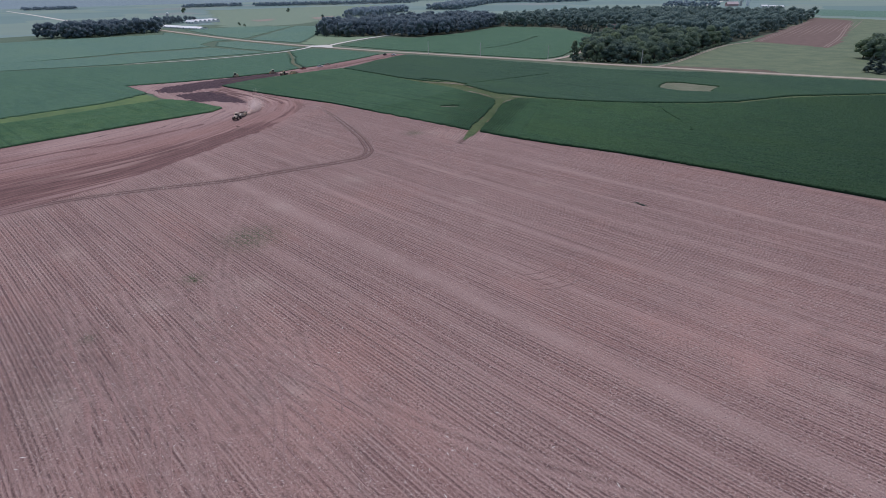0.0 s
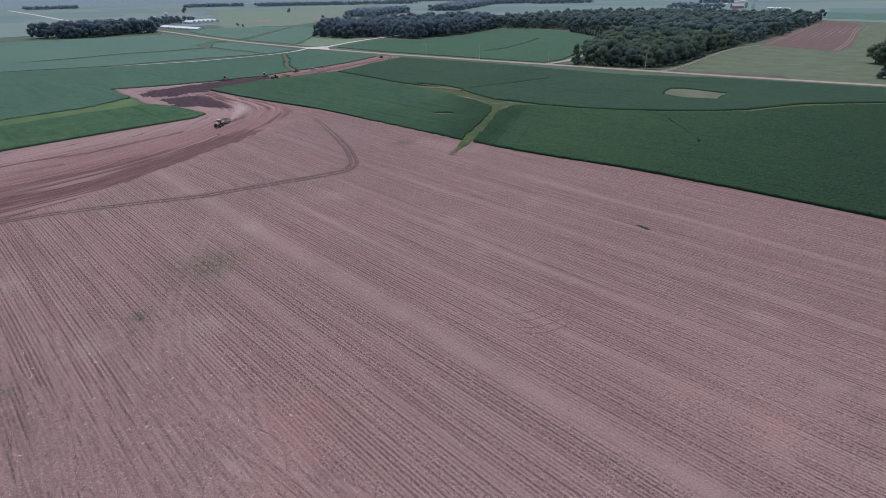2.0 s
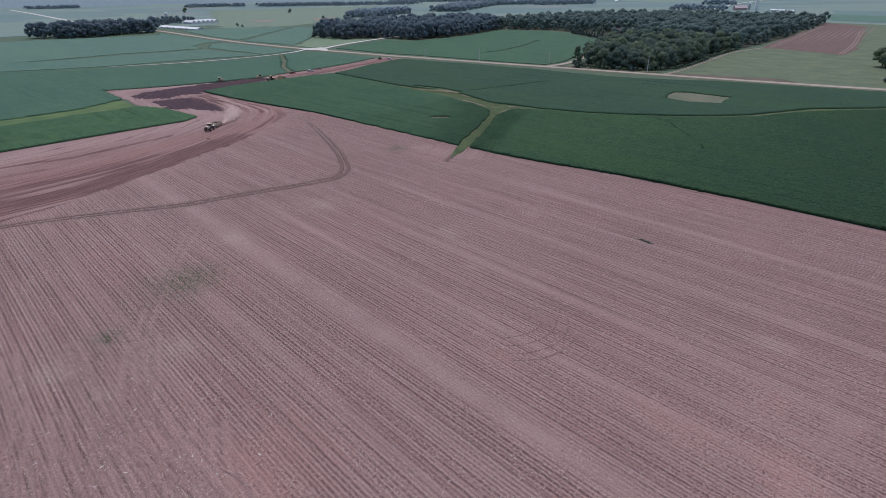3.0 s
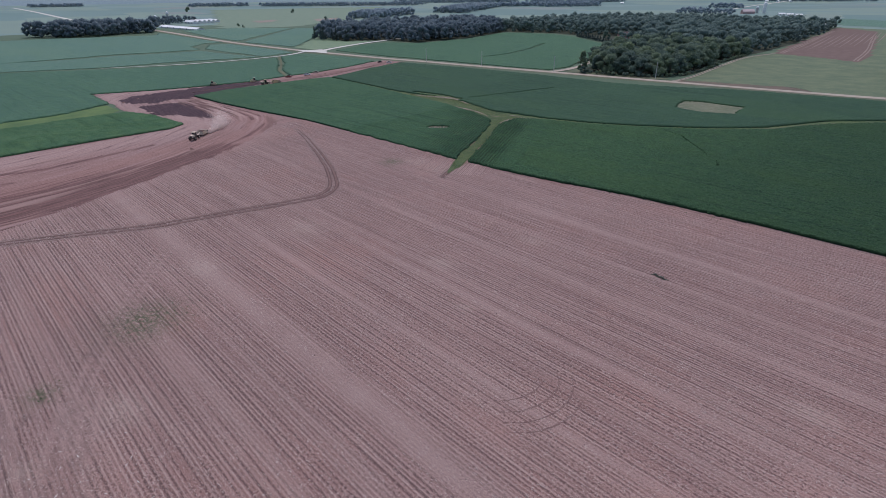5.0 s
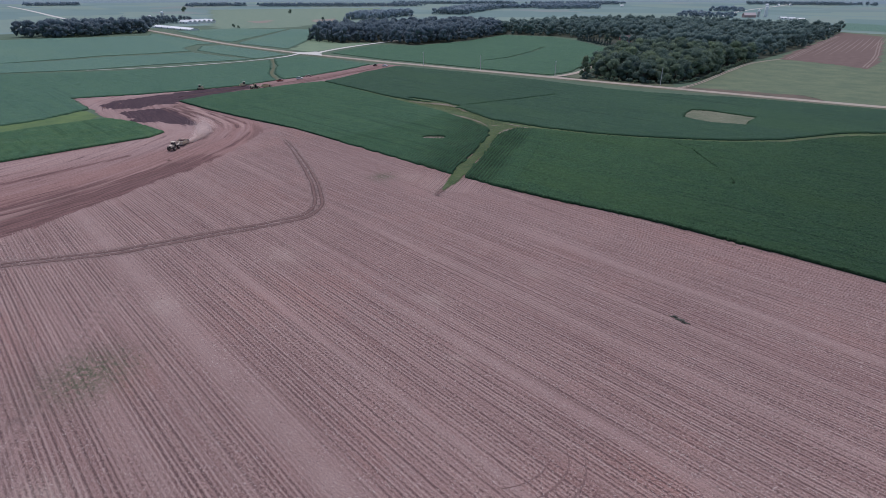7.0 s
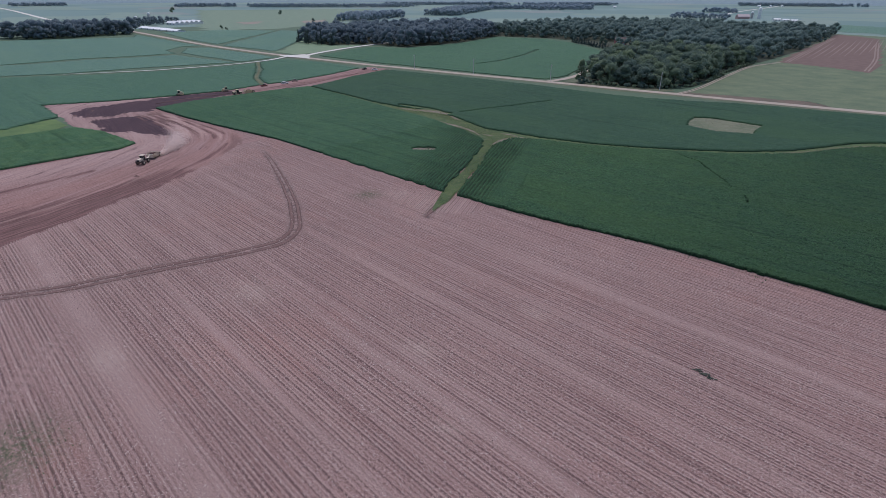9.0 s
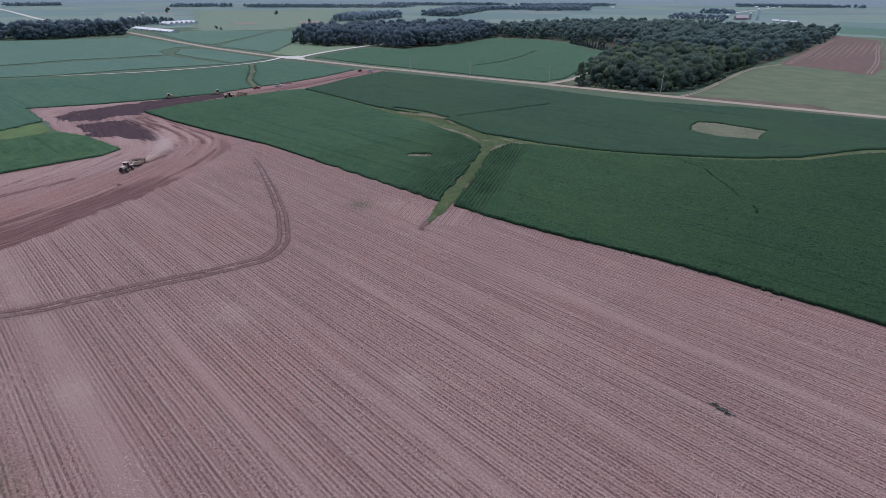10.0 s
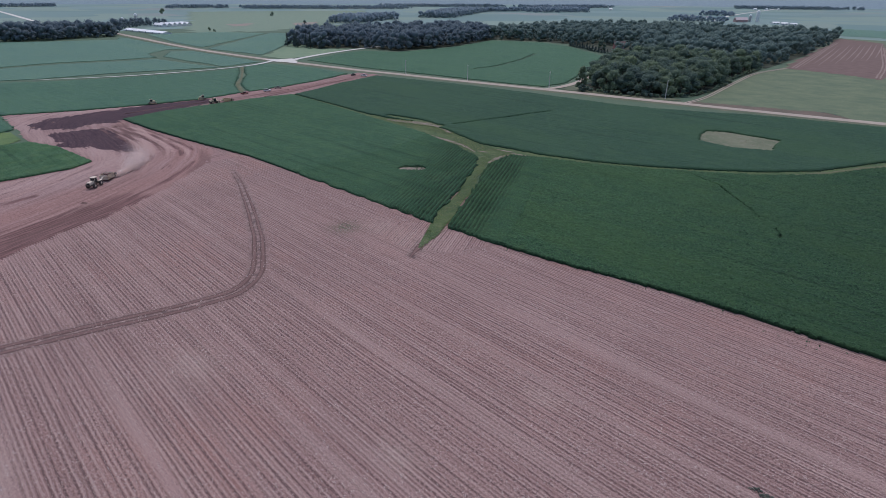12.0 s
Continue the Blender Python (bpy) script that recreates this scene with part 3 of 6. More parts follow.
WEEDS = [(-145, 69, 8), (-133, 46, 3), (-124, 19, 1.6), (-198, 190, 4.5)]
PALE_SPOTS = [(-116, 136, 2.6), (-118, 55, 3.2), (-28, 138, 2.6), (-96, 123, 1.8), (-114, 40, 2.0), (-164, 124, 4.5), (-106, 164, 2.4), (-161, 89, 3.5), (-77, 39, 2.6), (-105, 8, 4.5), (-3, 104, 2.2), (-128, 34, 2.5), (-175, 29, 3.0)]
RILL = [(-118, 1), (-119.5, 8), (-124.5, 18.5), (-124, 26), (-121, 35), (-130, 45), (-144, 60)]
BANDS = [(105.0, 0.9, 0.8), (125.6, 1.6, 0.5), (66.0, 1.2, 0.5), (150.0, 1.4, 0.4), (182.5, 1.8, 0.5), (47.0, 1.5, 0.4), (166.0, 1.0, 0.4)]
WHEELINGS = [[(-132, 38), (-108, 37), (-89, 37), (-72, 38)], [(-126, 49), (-103, 44), (-82, 43), (-58, 44)], [(-116, 23), (-103, 21), (-88, 19)], [(-106, 37), (-91, 35), (-74, 31)], [(-114, 32), (-102, 30), (-89, 28), (-76, 27)], [(-111, 17), (-94, 15), (-78, 14)], [(-183, 90), (-165, 76), (-144, 61), (-123, 49), (-104, 44)],
             [(-107, 39), (-79, 36), (-65, 36), (-51, 35)], [(-119, 23), (-97, 19), (-82, 16), (-71, 13)], [(-102, 27), (-83, 23), (-66, 17)], [(-127, 15), (-102, 10), (-79, 5)],
             [(-80, 36), (-71, 31), (-60, 26)], [(-126, 49), (-110, 42), (-91, 37)], [(-126, 53), (-107, 45), (-99, 40)], [(-20, 60), (-40, 52), (-62, 47)], [(-112, 44), (-95, 33), (-83, 18), (-76, 4)], [(-94, 46), (-80, 33), (-70, 15)], [(-150, 22), (-120, 17), (-95, 8), (-80, -4)], [(-140, 30), (-108, 25), (-88, 12), (-78, 2)], [(-135, 40), (-105, 36), (-84, 30), (-60, 28)], [(-90, 50), (-70, 40), (-58, 28), (-50, 18)]]
TURNS = [[(-66, 99.5), (-63, 102.5), (-61, 108), (-61.5, 114), (-65, 119.5)], [(-68, 101), (-65.5, 104), (-64, 109), (-64.5, 114), (-67.5, 118)], [(-70, 103), (-68, 106), (-67, 110), (-67.5, 114)], [(-64, 98), (-60.5, 102), (-58.5, 108), (-59, 114)]]
DX, DY = 2.0, ROW / 4
x, y, f = lattice(-300, 32, DX, -16, 218, DY)
bend = row_bend(x, y)
v = y - bend
row = v / ROW
end_rows = inside([(-197, 194), (-193, 203), (-182, 212), (-155, 216), (-157, 202), (-166, 195), (-172, 192)], x + bumps(x, y, 4, 63), y + bumps(x, y, 4, 64))
row = np.where(end_rows, (x * -math.sin(radians(115)) + y * math.cos(radians(115))) / ROW, row)
wander = 0.5 * bumps(x, y, 30, 33)
BANDS += [(float(rng.uniform(-10, 215)), float(rng.uniform(0.35, 1.1)), float(rng.uniform(0.15, 0.4))) for _ in range(22)]
worn, pink, damp = np.zeros(len(x)), np.zeros(len(x)), np.zeros(len(x))
for at, half, much in BANDS:
    worn = np.maximum(worn, much * np.exp(-((v + wander - at) / half) ** 4) * (0.75 + 0.4 * bumps(x + 7 * at, y, 45, 35)) * (0.5 + 0.5 * soft(-215, -130, x)))
band = np.exp(-((v + 0.5 * wander - 85.3) / np.interp(x, [-190, -60, 0], [3.4, 2.8, 2.2])) ** 2)
worn = np.maximum(worn, (0.66 + 0.2 * bumps(x, y, 6, 65)) * band)
for line in WHEELINGS:
    d = near_line(curve_through(line, 4), x, y)
    hit = np.exp(-((d - 1.2) / 0.7) ** 4) * (0.8 + 0.4 * bumps(x, y, 9, 36))
    damp = np.maximum(damp, 0.55 * np.exp(-((d - 0.35) / 0.22) ** 2) + 0.45 * np.exp(-((d - 2.1) / 0.2) ** 2))
    worn, pink = np.maximum(worn, 0.6 * hit), np.maximum(pink, 0.7 * hit)
trail = curve_through(TRAIL, 2.0)
d = near_line(trail, x, y) + 0.35 * bumps(x, y, 6, 39)
wide = np.interp(x, [-282, -230, -195], [1.6, 2.6, 3.0])
worn = np.maximum(worn, (0.75 + 0.25 * bumps(x, y, 5, 40)) * np.exp(-(d / wide) ** 6))
damp = np.maximum(damp, 0.95 * np.exp(-(d / wide) ** 6))
damp = np.maximum(damp, 1.1 * np.exp(-((near_line([(-167, 189.5), (-169, 193.5), (-171, 198)], x, y) + 0.5 * bumps(x, y, 2, 42)) / 1.3) ** 4))
d = near_line(curve_through([(-18, 134), (-13, 122), (-14, 108), (-16, 92)], 3), x, y)
worn = np.maximum(worn, 0.4 * np.exp(-((d - 1.2) / 0.6) ** 4) * (0.7 + 0.6 * bumps(x, y, 6, 60)))
pink = np.maximum(pink, soft(0.0, 0.8, bumps(x, y, 34, 34)))
damp = np.maximum(damp, 0.8 * np.exp(-((near_line(curve_through(RILL, 2), x, y) + 0.6 * bumps(x, y, 2.5, 47)) / 0.8) ** 2) * soft(-0.6, 0.5, bumps(x, y, 4, 51)))
damp = np.maximum(damp, 0.6 * np.exp(-((np.minimum(near_line([(-9, 126), (-5, 113), (-5, 102)], x, y), near_line([(-1, 120), (2, 108)], x, y)) + 0.5 * bumps(x, y, 2, 52)) / 0.7) ** 2))
damp = np.maximum(damp, 0.2 * np.exp(-((v + wander - 79.5) / 2.2) ** 4) * soft(-75, -40, x))
damp = np.maximum(damp, 0.55 * np.exp(-(((x + 118) / 26) ** 2 + ((y - 12) / 15) ** 2)))
red = np.exp(-(((x + 68) / 30) ** 2 + ((y - 40) / 17) ** 2) ** 2) + 0.9 * np.exp(-(((x + 24) / 15) ** 2 + ((y - 110) / 15) ** 2)) + 0.5 * np.exp(-(((x + 30) / 26) ** 2 + ((y - 100) / 5) ** 2)) + 0.5 * np.exp(-(((x + 16) / 12) ** 2 + ((y - 138) / 7) ** 2)) + 0.45 * np.exp(-(((x + 66) / 9) ** 2 + ((y - 98) / 5) ** 2))
red *= 0.55 + 0.6 * bumps(x, y, 8, 37)
pink = pink * (1 - 0.8 * band)
verge = np.exp(-((near_line([(-224, 20), (-226, 40), (-234, 66), (-240, 95), (-254, 118), (-264, 143), (-278, 168), (-300, 196)], x, y) + 3 * bumps(x, y, 11, 43)) / 6) ** 2)
worn, pink = np.maximum(worn, 0.35 * verge * (0.6 + 0.6 * bumps(x, y, 5, 44))), np.maximum(pink, 0.6 * verge)
lump = bumps(x, y, 1.9, 31) * 0.5 + bumps(x, y * 3, 4.1, 32) * 0.5
z = 0.065 * np.cos(2 * np.pi * row) * (1 - worn) + 0.035 * lump
pale = sum(np.exp(-(((x - a) / 1.5) ** 2 + (y - b) ** 2 + 2 * bumps(x, y, 1.5, 53)) / (r * r)) for a, b, r in PALE_SPOTS)
wash = np.exp(-((near_line([(-192, 199), (-182, 198), (-172, 197)], x, y) + 2 * bumps(x, y, 4, 54)) / 6) ** 2)
pale, pink = np.clip(0.36 * pale + 0.2 * wash, 0, 0.4), np.maximum(pink, wash)
weed = sum(np.exp(-((x - a) ** 2 + (y - b) ** 2) / (r * r)) for a, b, r in WEEDS)
tagged(new("stubble_field", mesh("stubble_field", np.c_[x, y, z], f, STUBBLE, True, row=row, worn=worn, weed=weed, damp=damp, pink=pink, red=red, pale=pale)),
       "tilled reddish-brown field with fine straight rows of stubble", "field", kind="structure")
big = [(-333, -300), (400, -300), (400, 222), (30, 222), (30, -14), (-333, -14)]
sheet("stubble_field_margin", big, -0.05, STUBBLE, 5, 0, attributes=lambda x, y: dict(row=y / ROW), label="tilled brown field margin", category="field")
sheet("stubble_edge", [(-320, 205), (-60, 214), (400, 216), (400, 230), (-60, 230), (-440, 225), (-330, 205)], -0.08, STUBBLE, 2, 0, attributes=lambda x, y: dict(row=y / ROW), label="bare brown soil along the crop edge", category="field")

# graded corridor of the haul road
CORRIDOR = [(-335, -120), (-225, -120), (-224, 20), (-226, 40), (-232, 62), (-239, 84), (-250, 112), (-260, 136), (-274, 162), (-296, 192), (-318, 207), (-348, 205), (-384, 202), (-421, 200),
            (-427, 230), (-427, 290), (-423, 316), (-430, 345), (-442, 376), (-452, 410), (-455, 436), (-484, 430), (-479, 410), (-467, 372), (-459, 333), (-458, 300), (-452, 262), (-459, 226), (-468, 195), (-486, 156), (-436, 153), (-400, 150), (-377, 158), (-339, 161), (-332, 150), (-333, 60)]
HAUL = [(-268, -160), (-270, 20), (-276, 90), (-298, 140), (-330, 176), (-380, 186), (-425, 196), (-442, 230), (-440, 290), (-446, 345), (-462, 390), (-470, 440)]


TOPSOIL_WEST = [(-446, 160), (-454, 180), (-454, 209), (-461, 238), (-450, 268), (-436, 262), (-432, 244), (-421, 211), (-416, 194), (-420, 182), (-412, 176), (-426, 163)]
TOPSOIL_EAST = [(-411, 163), (-406, 186), (-380, 188), (-352, 186), (-338, 181), (-350, 175), (-364, 168), (-381, 158)]


def patch(poly, x, y, edge):
    """1 inside a plan polygon, 0 outside, with an uneven soft edge."""
    d = near_line(np.vstack([poly, poly[:1]]), x, y)
    return soft(-edge, edge, np.where(inside(poly, x, y), d, -d) + 0.6 * edge * bumps(x, y, 7, 55) + 0.4 * edge * bumps(x, y, 2.5, 56))


def corridor_tags(x, y):
    line = curve_through(HAUL, 3.0)
    d = np.gradient(line, axis=0)
    d /= np.hypot(*d.T)[:, None]
    s = np.r_[0, np.cumsum(np.hypot(*np.diff(line, axis=0).T))]
    across, along = np.zeros(len(x)), np.zeros(len(x))
    for i in range(0, len(x), 20000):
        q = slice(i, i + 20000)
        k = ((x[q, None] - line[None, :, 0]) ** 2 + (y[q, None] - line[None, :, 1]) ** 2).argmin(1)
        ex, ey = x[q] - line[k, 0], y[q] - line[k, 1]
        across[q] = d[k, 0] * ey - d[k, 1] * ex
        along[q] = s[k] + d[k, 0] * ex + d[k, 1] * ey
    top = np.maximum(patch(TOPSOIL_WEST, x, y, 4.0), patch(TOPSOIL_EAST, x, y, 3.5))
    top = np.maximum(top, 0.8 * np.exp(-(near_line([(-404, 176), (-378, 179), (-352, 181)], x, y) / 5) ** 2))
    top = np.clip(top - 0.36 * patch([(-432, 176), (-431, 190), (-413, 194), (-400, 188), (-412, 175)], x, y, 5.0), 0, 1)
    brown = np.exp(-(near_line([(-252, -100), (-252, 40), (-253, 75), (-257, 105), (-266, 130), (-276, 152)], x, y) / np.interp(y, [0, 60, 110, 160], [29, 24, 16, 8])) ** 2)
    for line, wide, much in (([(-300, -100), (-302, 38), (-303, 60), (-297, 85), (-301, 108), (-304, 130)], 2.4, 0.9), ([(-288, -100), (-289, 40), (-286, 70)], 2.0, 0.7), ([(-310, -100), (-312, 30), (-311, 55)], 1.6, 0.6),
                             ([(-436, 270), (-440, 320), (-452, 372), (-468, 425)], 10, 0.6), ([(-398, 191), (-372, 193), (-344, 193)], 2.0, 0.95), ([(-396, 195), (-371, 198), (-346, 199)], 1.6, 0.9), ([(-402, 187.5), (-372, 187), (-346, 185)], 1.6, 0.9),
                             ([(-268, 128), (-276, 152), (-288, 172), (-306, 190)], 2.0, 0.7)):
        brown = np.maximum(brown, much * np.exp(-(near_line(line, x, y) / wide) ** 2))
    rust = np.exp(-(near_line([(-270, -100), (-272, 60), (-284, 100), (-282, 132), (-286, 150), (-292, 166), (-294, 180), (-312, 192), (-345, 198)], x, y) / 13) ** 2)
    rust = np.maximum(rust, 0.9 * np.exp(-(near_line([(-442, 330), (-452, 372), (-466, 420)], x, y) / 9) ** 2))
    dusty = np.maximum(np.exp(-(near_line([(-318, 60), (-322, 110), (-326, 150), (-336, 168), (-360, 167)], x, y) / 12) ** 2), np.exp(-(near_line([(-395, 156), (-420, 157), (-470, 160), (-466, 190), (-459, 222)], x, y) / 6) ** 2))
    lift = np.zeros(len(x))
    for i in range(9):
        mark = np.exp(-((near_line(curve_through([(-404 + i, 184 + 1.9 * i), (-372, 184.5 + 2.1 * i), (-346 + 1.5 * i, 182 + 2.3 * i), (-332 + 2 * i, 176 + 2.6 * i)], 3), x, y) + 0.5 * bumps(x, y, 5, 58)) / 0.9) ** 2) * soft(-0.7, 0.1, bumps(x + 40 * i, y, 12, 59))
        if i % 2:
            lift = np.maximum(lift, 0.16 * mark)
        else:
            brown = np.maximum(brown, 0.95 * mark)
    turn = np.exp(-(near_line([(-402, 192), (-372, 193), (-350, 191), (-336, 184)], x, y) / 9) ** 2)
    turn = np.maximum(turn, 0.7 * np.exp(-(near_line([(-336, 186), (-318, 196), (-306, 196), (-292, 186)], x, y) / 8) ** 2))
    turn = np.maximum(turn, 0.55 * np.exp(-(near_line([(-250, 0), (-252, 70), (-270, 120), (-296, 160)], x, y) / 14) ** 2))
    wave = bumps(across * 1.0 + 0.10 * bumps(x, y, 14, 45), along * 0.04, 1.5, 46)
    return dict(across=across, along=along, topsoil=top, brown=brown, rust=rust, dusty=dusty, churn=0.32 * turn * np.maximum(wave, -0.2) + lift)


sheet("graded_ground", CORRIDOR, 0.08, GRADED, 0.9, 1.2, 0.03, feather=3.5, label="graded reddish earth with scraper tracks", category="ground", attributes=corridor_tags)

for k in (-1, 1):
    line = curve_through(TRAIL, 3.0)
    d = np.gradient(line, axis=0)
    d /= np.hypot(*d.T)[:, None]
    line = line + k * np.c_[-d[:, 1], d[:, 0]] * np.interp(np.arange(len(line)), [0, len(line) * 0.5, len(line)], [0.9, 1.4, 0.7])[:, None]
    ribbon("wheel_rut", line[::3], [1.2, 1.7, 2.2, 2.6, 2.1, 1.3, 0.3], -0.06, TRACK, 0.15, 1.5, 8, 0.35, "dark brown wheel rut across the stubble", "track")

TYRE_TRACKS = [[(-114, 36), (-101, 36), (-89, 37), (-78, 36), (-67, 36), (-50, 34)], [(-107, 36), (-95, 38), (-86, 40), (-73, 42), (-61, 43)], [(-112, 32), (-95, 31), (-79, 30), (-67, 29), (-57, 28)],
               [(-116, 22), (-101, 19), (-90, 17), (-82, 14), (-73, 12)], [(-112, 26), (-94, 23), (-81, 21), (-70, 20), (-64, 19)], [(-115, 16), (-100, 14), (-87, 12), (-78, 11)], [(-99, 27), (-86, 24), (-75, 21), (-67, 18)],
               [(-112, 23), (-95, 20), (-83, 17), (-72, 13)], [(-124, 13), (-104, 12), (-89, 9), (-77, 7)], [(-90, 38), (-78, 35), (-70, 31), (-63, 26)], [(-81, 46), (-75, 47), (-70, 45), (-65, 41)],
               [(-141, 21), (-119, 23), (-102, 23), (-84, 22), (-69, 22)], [(-155, 17), (-130, 16), (-107, 14)]]
TYRE_TRACKS += [[(a + 0.5, b + 1.9 - 0.12 * k) for k, (a, b) in enumerate(line)] for line in TYRE_TRACKS[:10]]
for i, line in enumerate(TYRE_TRACKS):
    ribbon("tyre_track", line, [0.2, 0.7, 0.7 + 0.3 * (i % 3), 0.7, 0.2], -0.03, TYRE, 0.135, 1.0, 8, 0.3, "smooth pinkish tyre track pressed into tilled soil", "track")

for line in TURNS:
    ribbon("wheel_rut", line, [0.1, 0.35, 0.45, 0.35, 0.1], -0.06, FAINT_RUT, 0.125, 0.8, 6, 0.5, "thin curved wheel rut in the stubble", "track")
ribbon("washed_soil", [(-167, 189), (-169, 193.5), (-171.5, 199.5)], [0.8, 2.6, 2.6], -0.04, TRACK, 0.17, 1.0, 8, 0.35, "dark washed soil at the waterway's end", "ground")

# low windrows of loose earth pushed up by the scrapers
for i, (a, b, c, d) in enumerate([((-437, 208), (-440, 225), (-439, 245), (-440, 262)),
                                  ((-430, 300), (-436, 330), (-446, 360), (-456, 395))]):
    ribbon("windrow", [a, b, c, d], [0.05, 1.1, 1.3, 0.05], 0.12, TRACK, 0.3, 1.5, 6, 0.5, "low ridge of loose dark earth", "ridge")


def soil_heap(a, b, radius, high, seed):
    r = np.random.default_rng(seed)
    n, m = 6, 18
    v = [(0, 0, high)]
    for k in range(1, n + 1):
        for i in range(m):
            t = k / n
            w = radius * t * (0.85 + 0.3 * r.random())
            v.append((w * math.cos(6.2832 * i / m), 0.7 * w * math.sin(6.2832 * i / m), high * (1 - t) ** 1.2 * (0.8 + 0.4 * r.random()) - (0.1 if k == n else 0)))
    f = [(0, 0 + 1 + i, 1 + (i + 1) % m) for i in range(m)]
    me = bpy.data.meshes.new("soil_heap")
    q = [(1 + k * m + i, 1 + (k + 1) * m + i, 1 + (k + 1) * m + (i + 1) % m, 1 + k * m + (i + 1) % m) for k in range(n - 1) for i in range(m)]
    me.from_pydata(v, [], f + q)
    me.materials.append(TRACK)
    ob = tagged(new("soil_heap", me), "small heap of loose dark earth on graded ground", "soil heap", "soil heaps")
    ob.matrix_basis = pose(a, b, 0.1, 0, 0, 40 * seed)


for i, (a, b, rr, hh) in enumerate([(-283, 140, 1.5, 0.6), (-326, 209, 1.0, 0.4), (-434, 160, 1.6, 0.5), (-442, 172, 1.3, 0.5), (-352, 194, 1.2, 0.5), (-361, 196, 1.0, 0.4), (-404, 192, 1.3, 0.5), (-445, 330, 1.4, 0.6)]):
    soil_heap(a, b, rr, hh, i + 1)

# ---------------------------------------------------------------- crops
WW_STEM = [(-175, 208), (-183, 223.5), (-191, 240), (-202, 259), (-213, 280), (-222, 294)]
BEANS_SW = [(-421, 202), (-427, 230), (-427, 290), (-423, 318), (-382, 314), (-341, 309), (-312, 304), (-276, 300), (-262, 297), (-255, 260), (-258, 212), (-296, 212), (-347, 206), (-382, 203)]
BEANS_SW_ROWS = [(-264, 297), (-250, 294), (-238, 291), (-227, 286), (-218, 283), (-212, 275), (-202.5, 257), (-192.5, 237.5), (-184, 218.6), (-180, 211.5), (-216, 212), (-262, 212), (-258, 260)]
BEANS_NE = [(-423, 321), (-376, 317), (-332, 312), (-311, 313), (-295, 318), (-266, 314), (-233, 303), (-199, 307), (-176, 313), (-154, 323), (-134, 335), (-116, 348), (-98, 367), (-79, 404), (-30, 450), (60, 490), (200, 510), (200, 530), (0, 505), (-86, 489), (-108, 485), (-138, 479), (-163, 471), (-181, 462), (-206, 452), (-231, 448), (-262, 447), (-297, 447), (-374, 440), (-454, 427), (-441, 375), (-430, 346)]
BEANS_SE = [(-196, 301.5), (-173, 308), (-152, 318.5), (-133, 329.5), (-114, 342), (-95, 361), (-76, 395), (-28, 443), (26, 470), (26, 222), (-60, 222), (-102, 220), (-132, 215), (-155, 212.6), (-190, 287)]
BEANS_SE_ROWS = [(-173.2, 212), (-180, 225), (-189, 244), (-201.7, 266), (-208.5, 280), (-208.5, 296), (-195, 301), (-186, 287), (-151, 213)]
PAD = [(-156, 384), (-161, 411), (-147, 416), (-124, 413), (-121, 387), (-137, 382)]
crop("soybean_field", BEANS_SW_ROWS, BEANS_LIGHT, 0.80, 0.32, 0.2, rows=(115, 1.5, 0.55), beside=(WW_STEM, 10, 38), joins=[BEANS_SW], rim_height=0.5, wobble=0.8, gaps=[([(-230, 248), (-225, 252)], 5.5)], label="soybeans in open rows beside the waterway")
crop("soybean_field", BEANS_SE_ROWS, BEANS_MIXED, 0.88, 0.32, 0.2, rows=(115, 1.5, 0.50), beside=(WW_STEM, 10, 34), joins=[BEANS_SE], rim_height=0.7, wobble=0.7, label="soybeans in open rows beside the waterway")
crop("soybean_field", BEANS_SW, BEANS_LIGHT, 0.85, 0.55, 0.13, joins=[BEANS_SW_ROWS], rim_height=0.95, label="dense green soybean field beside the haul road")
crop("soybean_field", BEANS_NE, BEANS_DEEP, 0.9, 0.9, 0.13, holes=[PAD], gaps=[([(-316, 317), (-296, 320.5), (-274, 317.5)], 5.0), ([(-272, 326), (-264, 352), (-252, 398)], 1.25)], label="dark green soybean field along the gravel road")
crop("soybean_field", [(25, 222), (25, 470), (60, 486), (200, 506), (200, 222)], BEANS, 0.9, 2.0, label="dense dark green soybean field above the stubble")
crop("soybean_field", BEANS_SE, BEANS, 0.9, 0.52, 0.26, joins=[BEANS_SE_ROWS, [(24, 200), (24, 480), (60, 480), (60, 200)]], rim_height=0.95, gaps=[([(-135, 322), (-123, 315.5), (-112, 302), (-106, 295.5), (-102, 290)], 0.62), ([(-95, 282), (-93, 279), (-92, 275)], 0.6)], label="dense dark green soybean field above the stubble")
ribbon("waterway", [(-169.5, 195), (-172.5, 202), (-176, 210), (-183, 223.5), (-191, 240), (-202, 259), (-213, 279), (-220, 294)], [1.5, 4.5, 7, 7, 6, 6.5, 9, 14], 0.09, WATERWAY, 0.05, 1.5, 8, 0.5, "grass waterway running out into the stubble", "grass")
sheet("waterway_floor", [(-430, 324), (-376, 305), (-250, 290), (-222, 280), (-205, 280), (-190, 296), (-130, 325), (-70, 385), (60, 465), (200, 485), (200, 500), (60, 500), (-60, 430), (-95, 378), (-240, 330), (-420, 330)], 0.04, WATERWAY, 2.0, 0, label="grass waterway winding between the crops", category="grass")
ribbon("washed_soil", [(-274, 300), (-264.5, 298.5), (-250.6, 297), (-238.7, 295), (-225.5, 289.5)], [1, 3.2, 3.8, 4.2, 1.5], 0.13, PALE_WASH, 0.02, 2, 6, 0.3, "pale washed-out soil in the waterway", "ground")
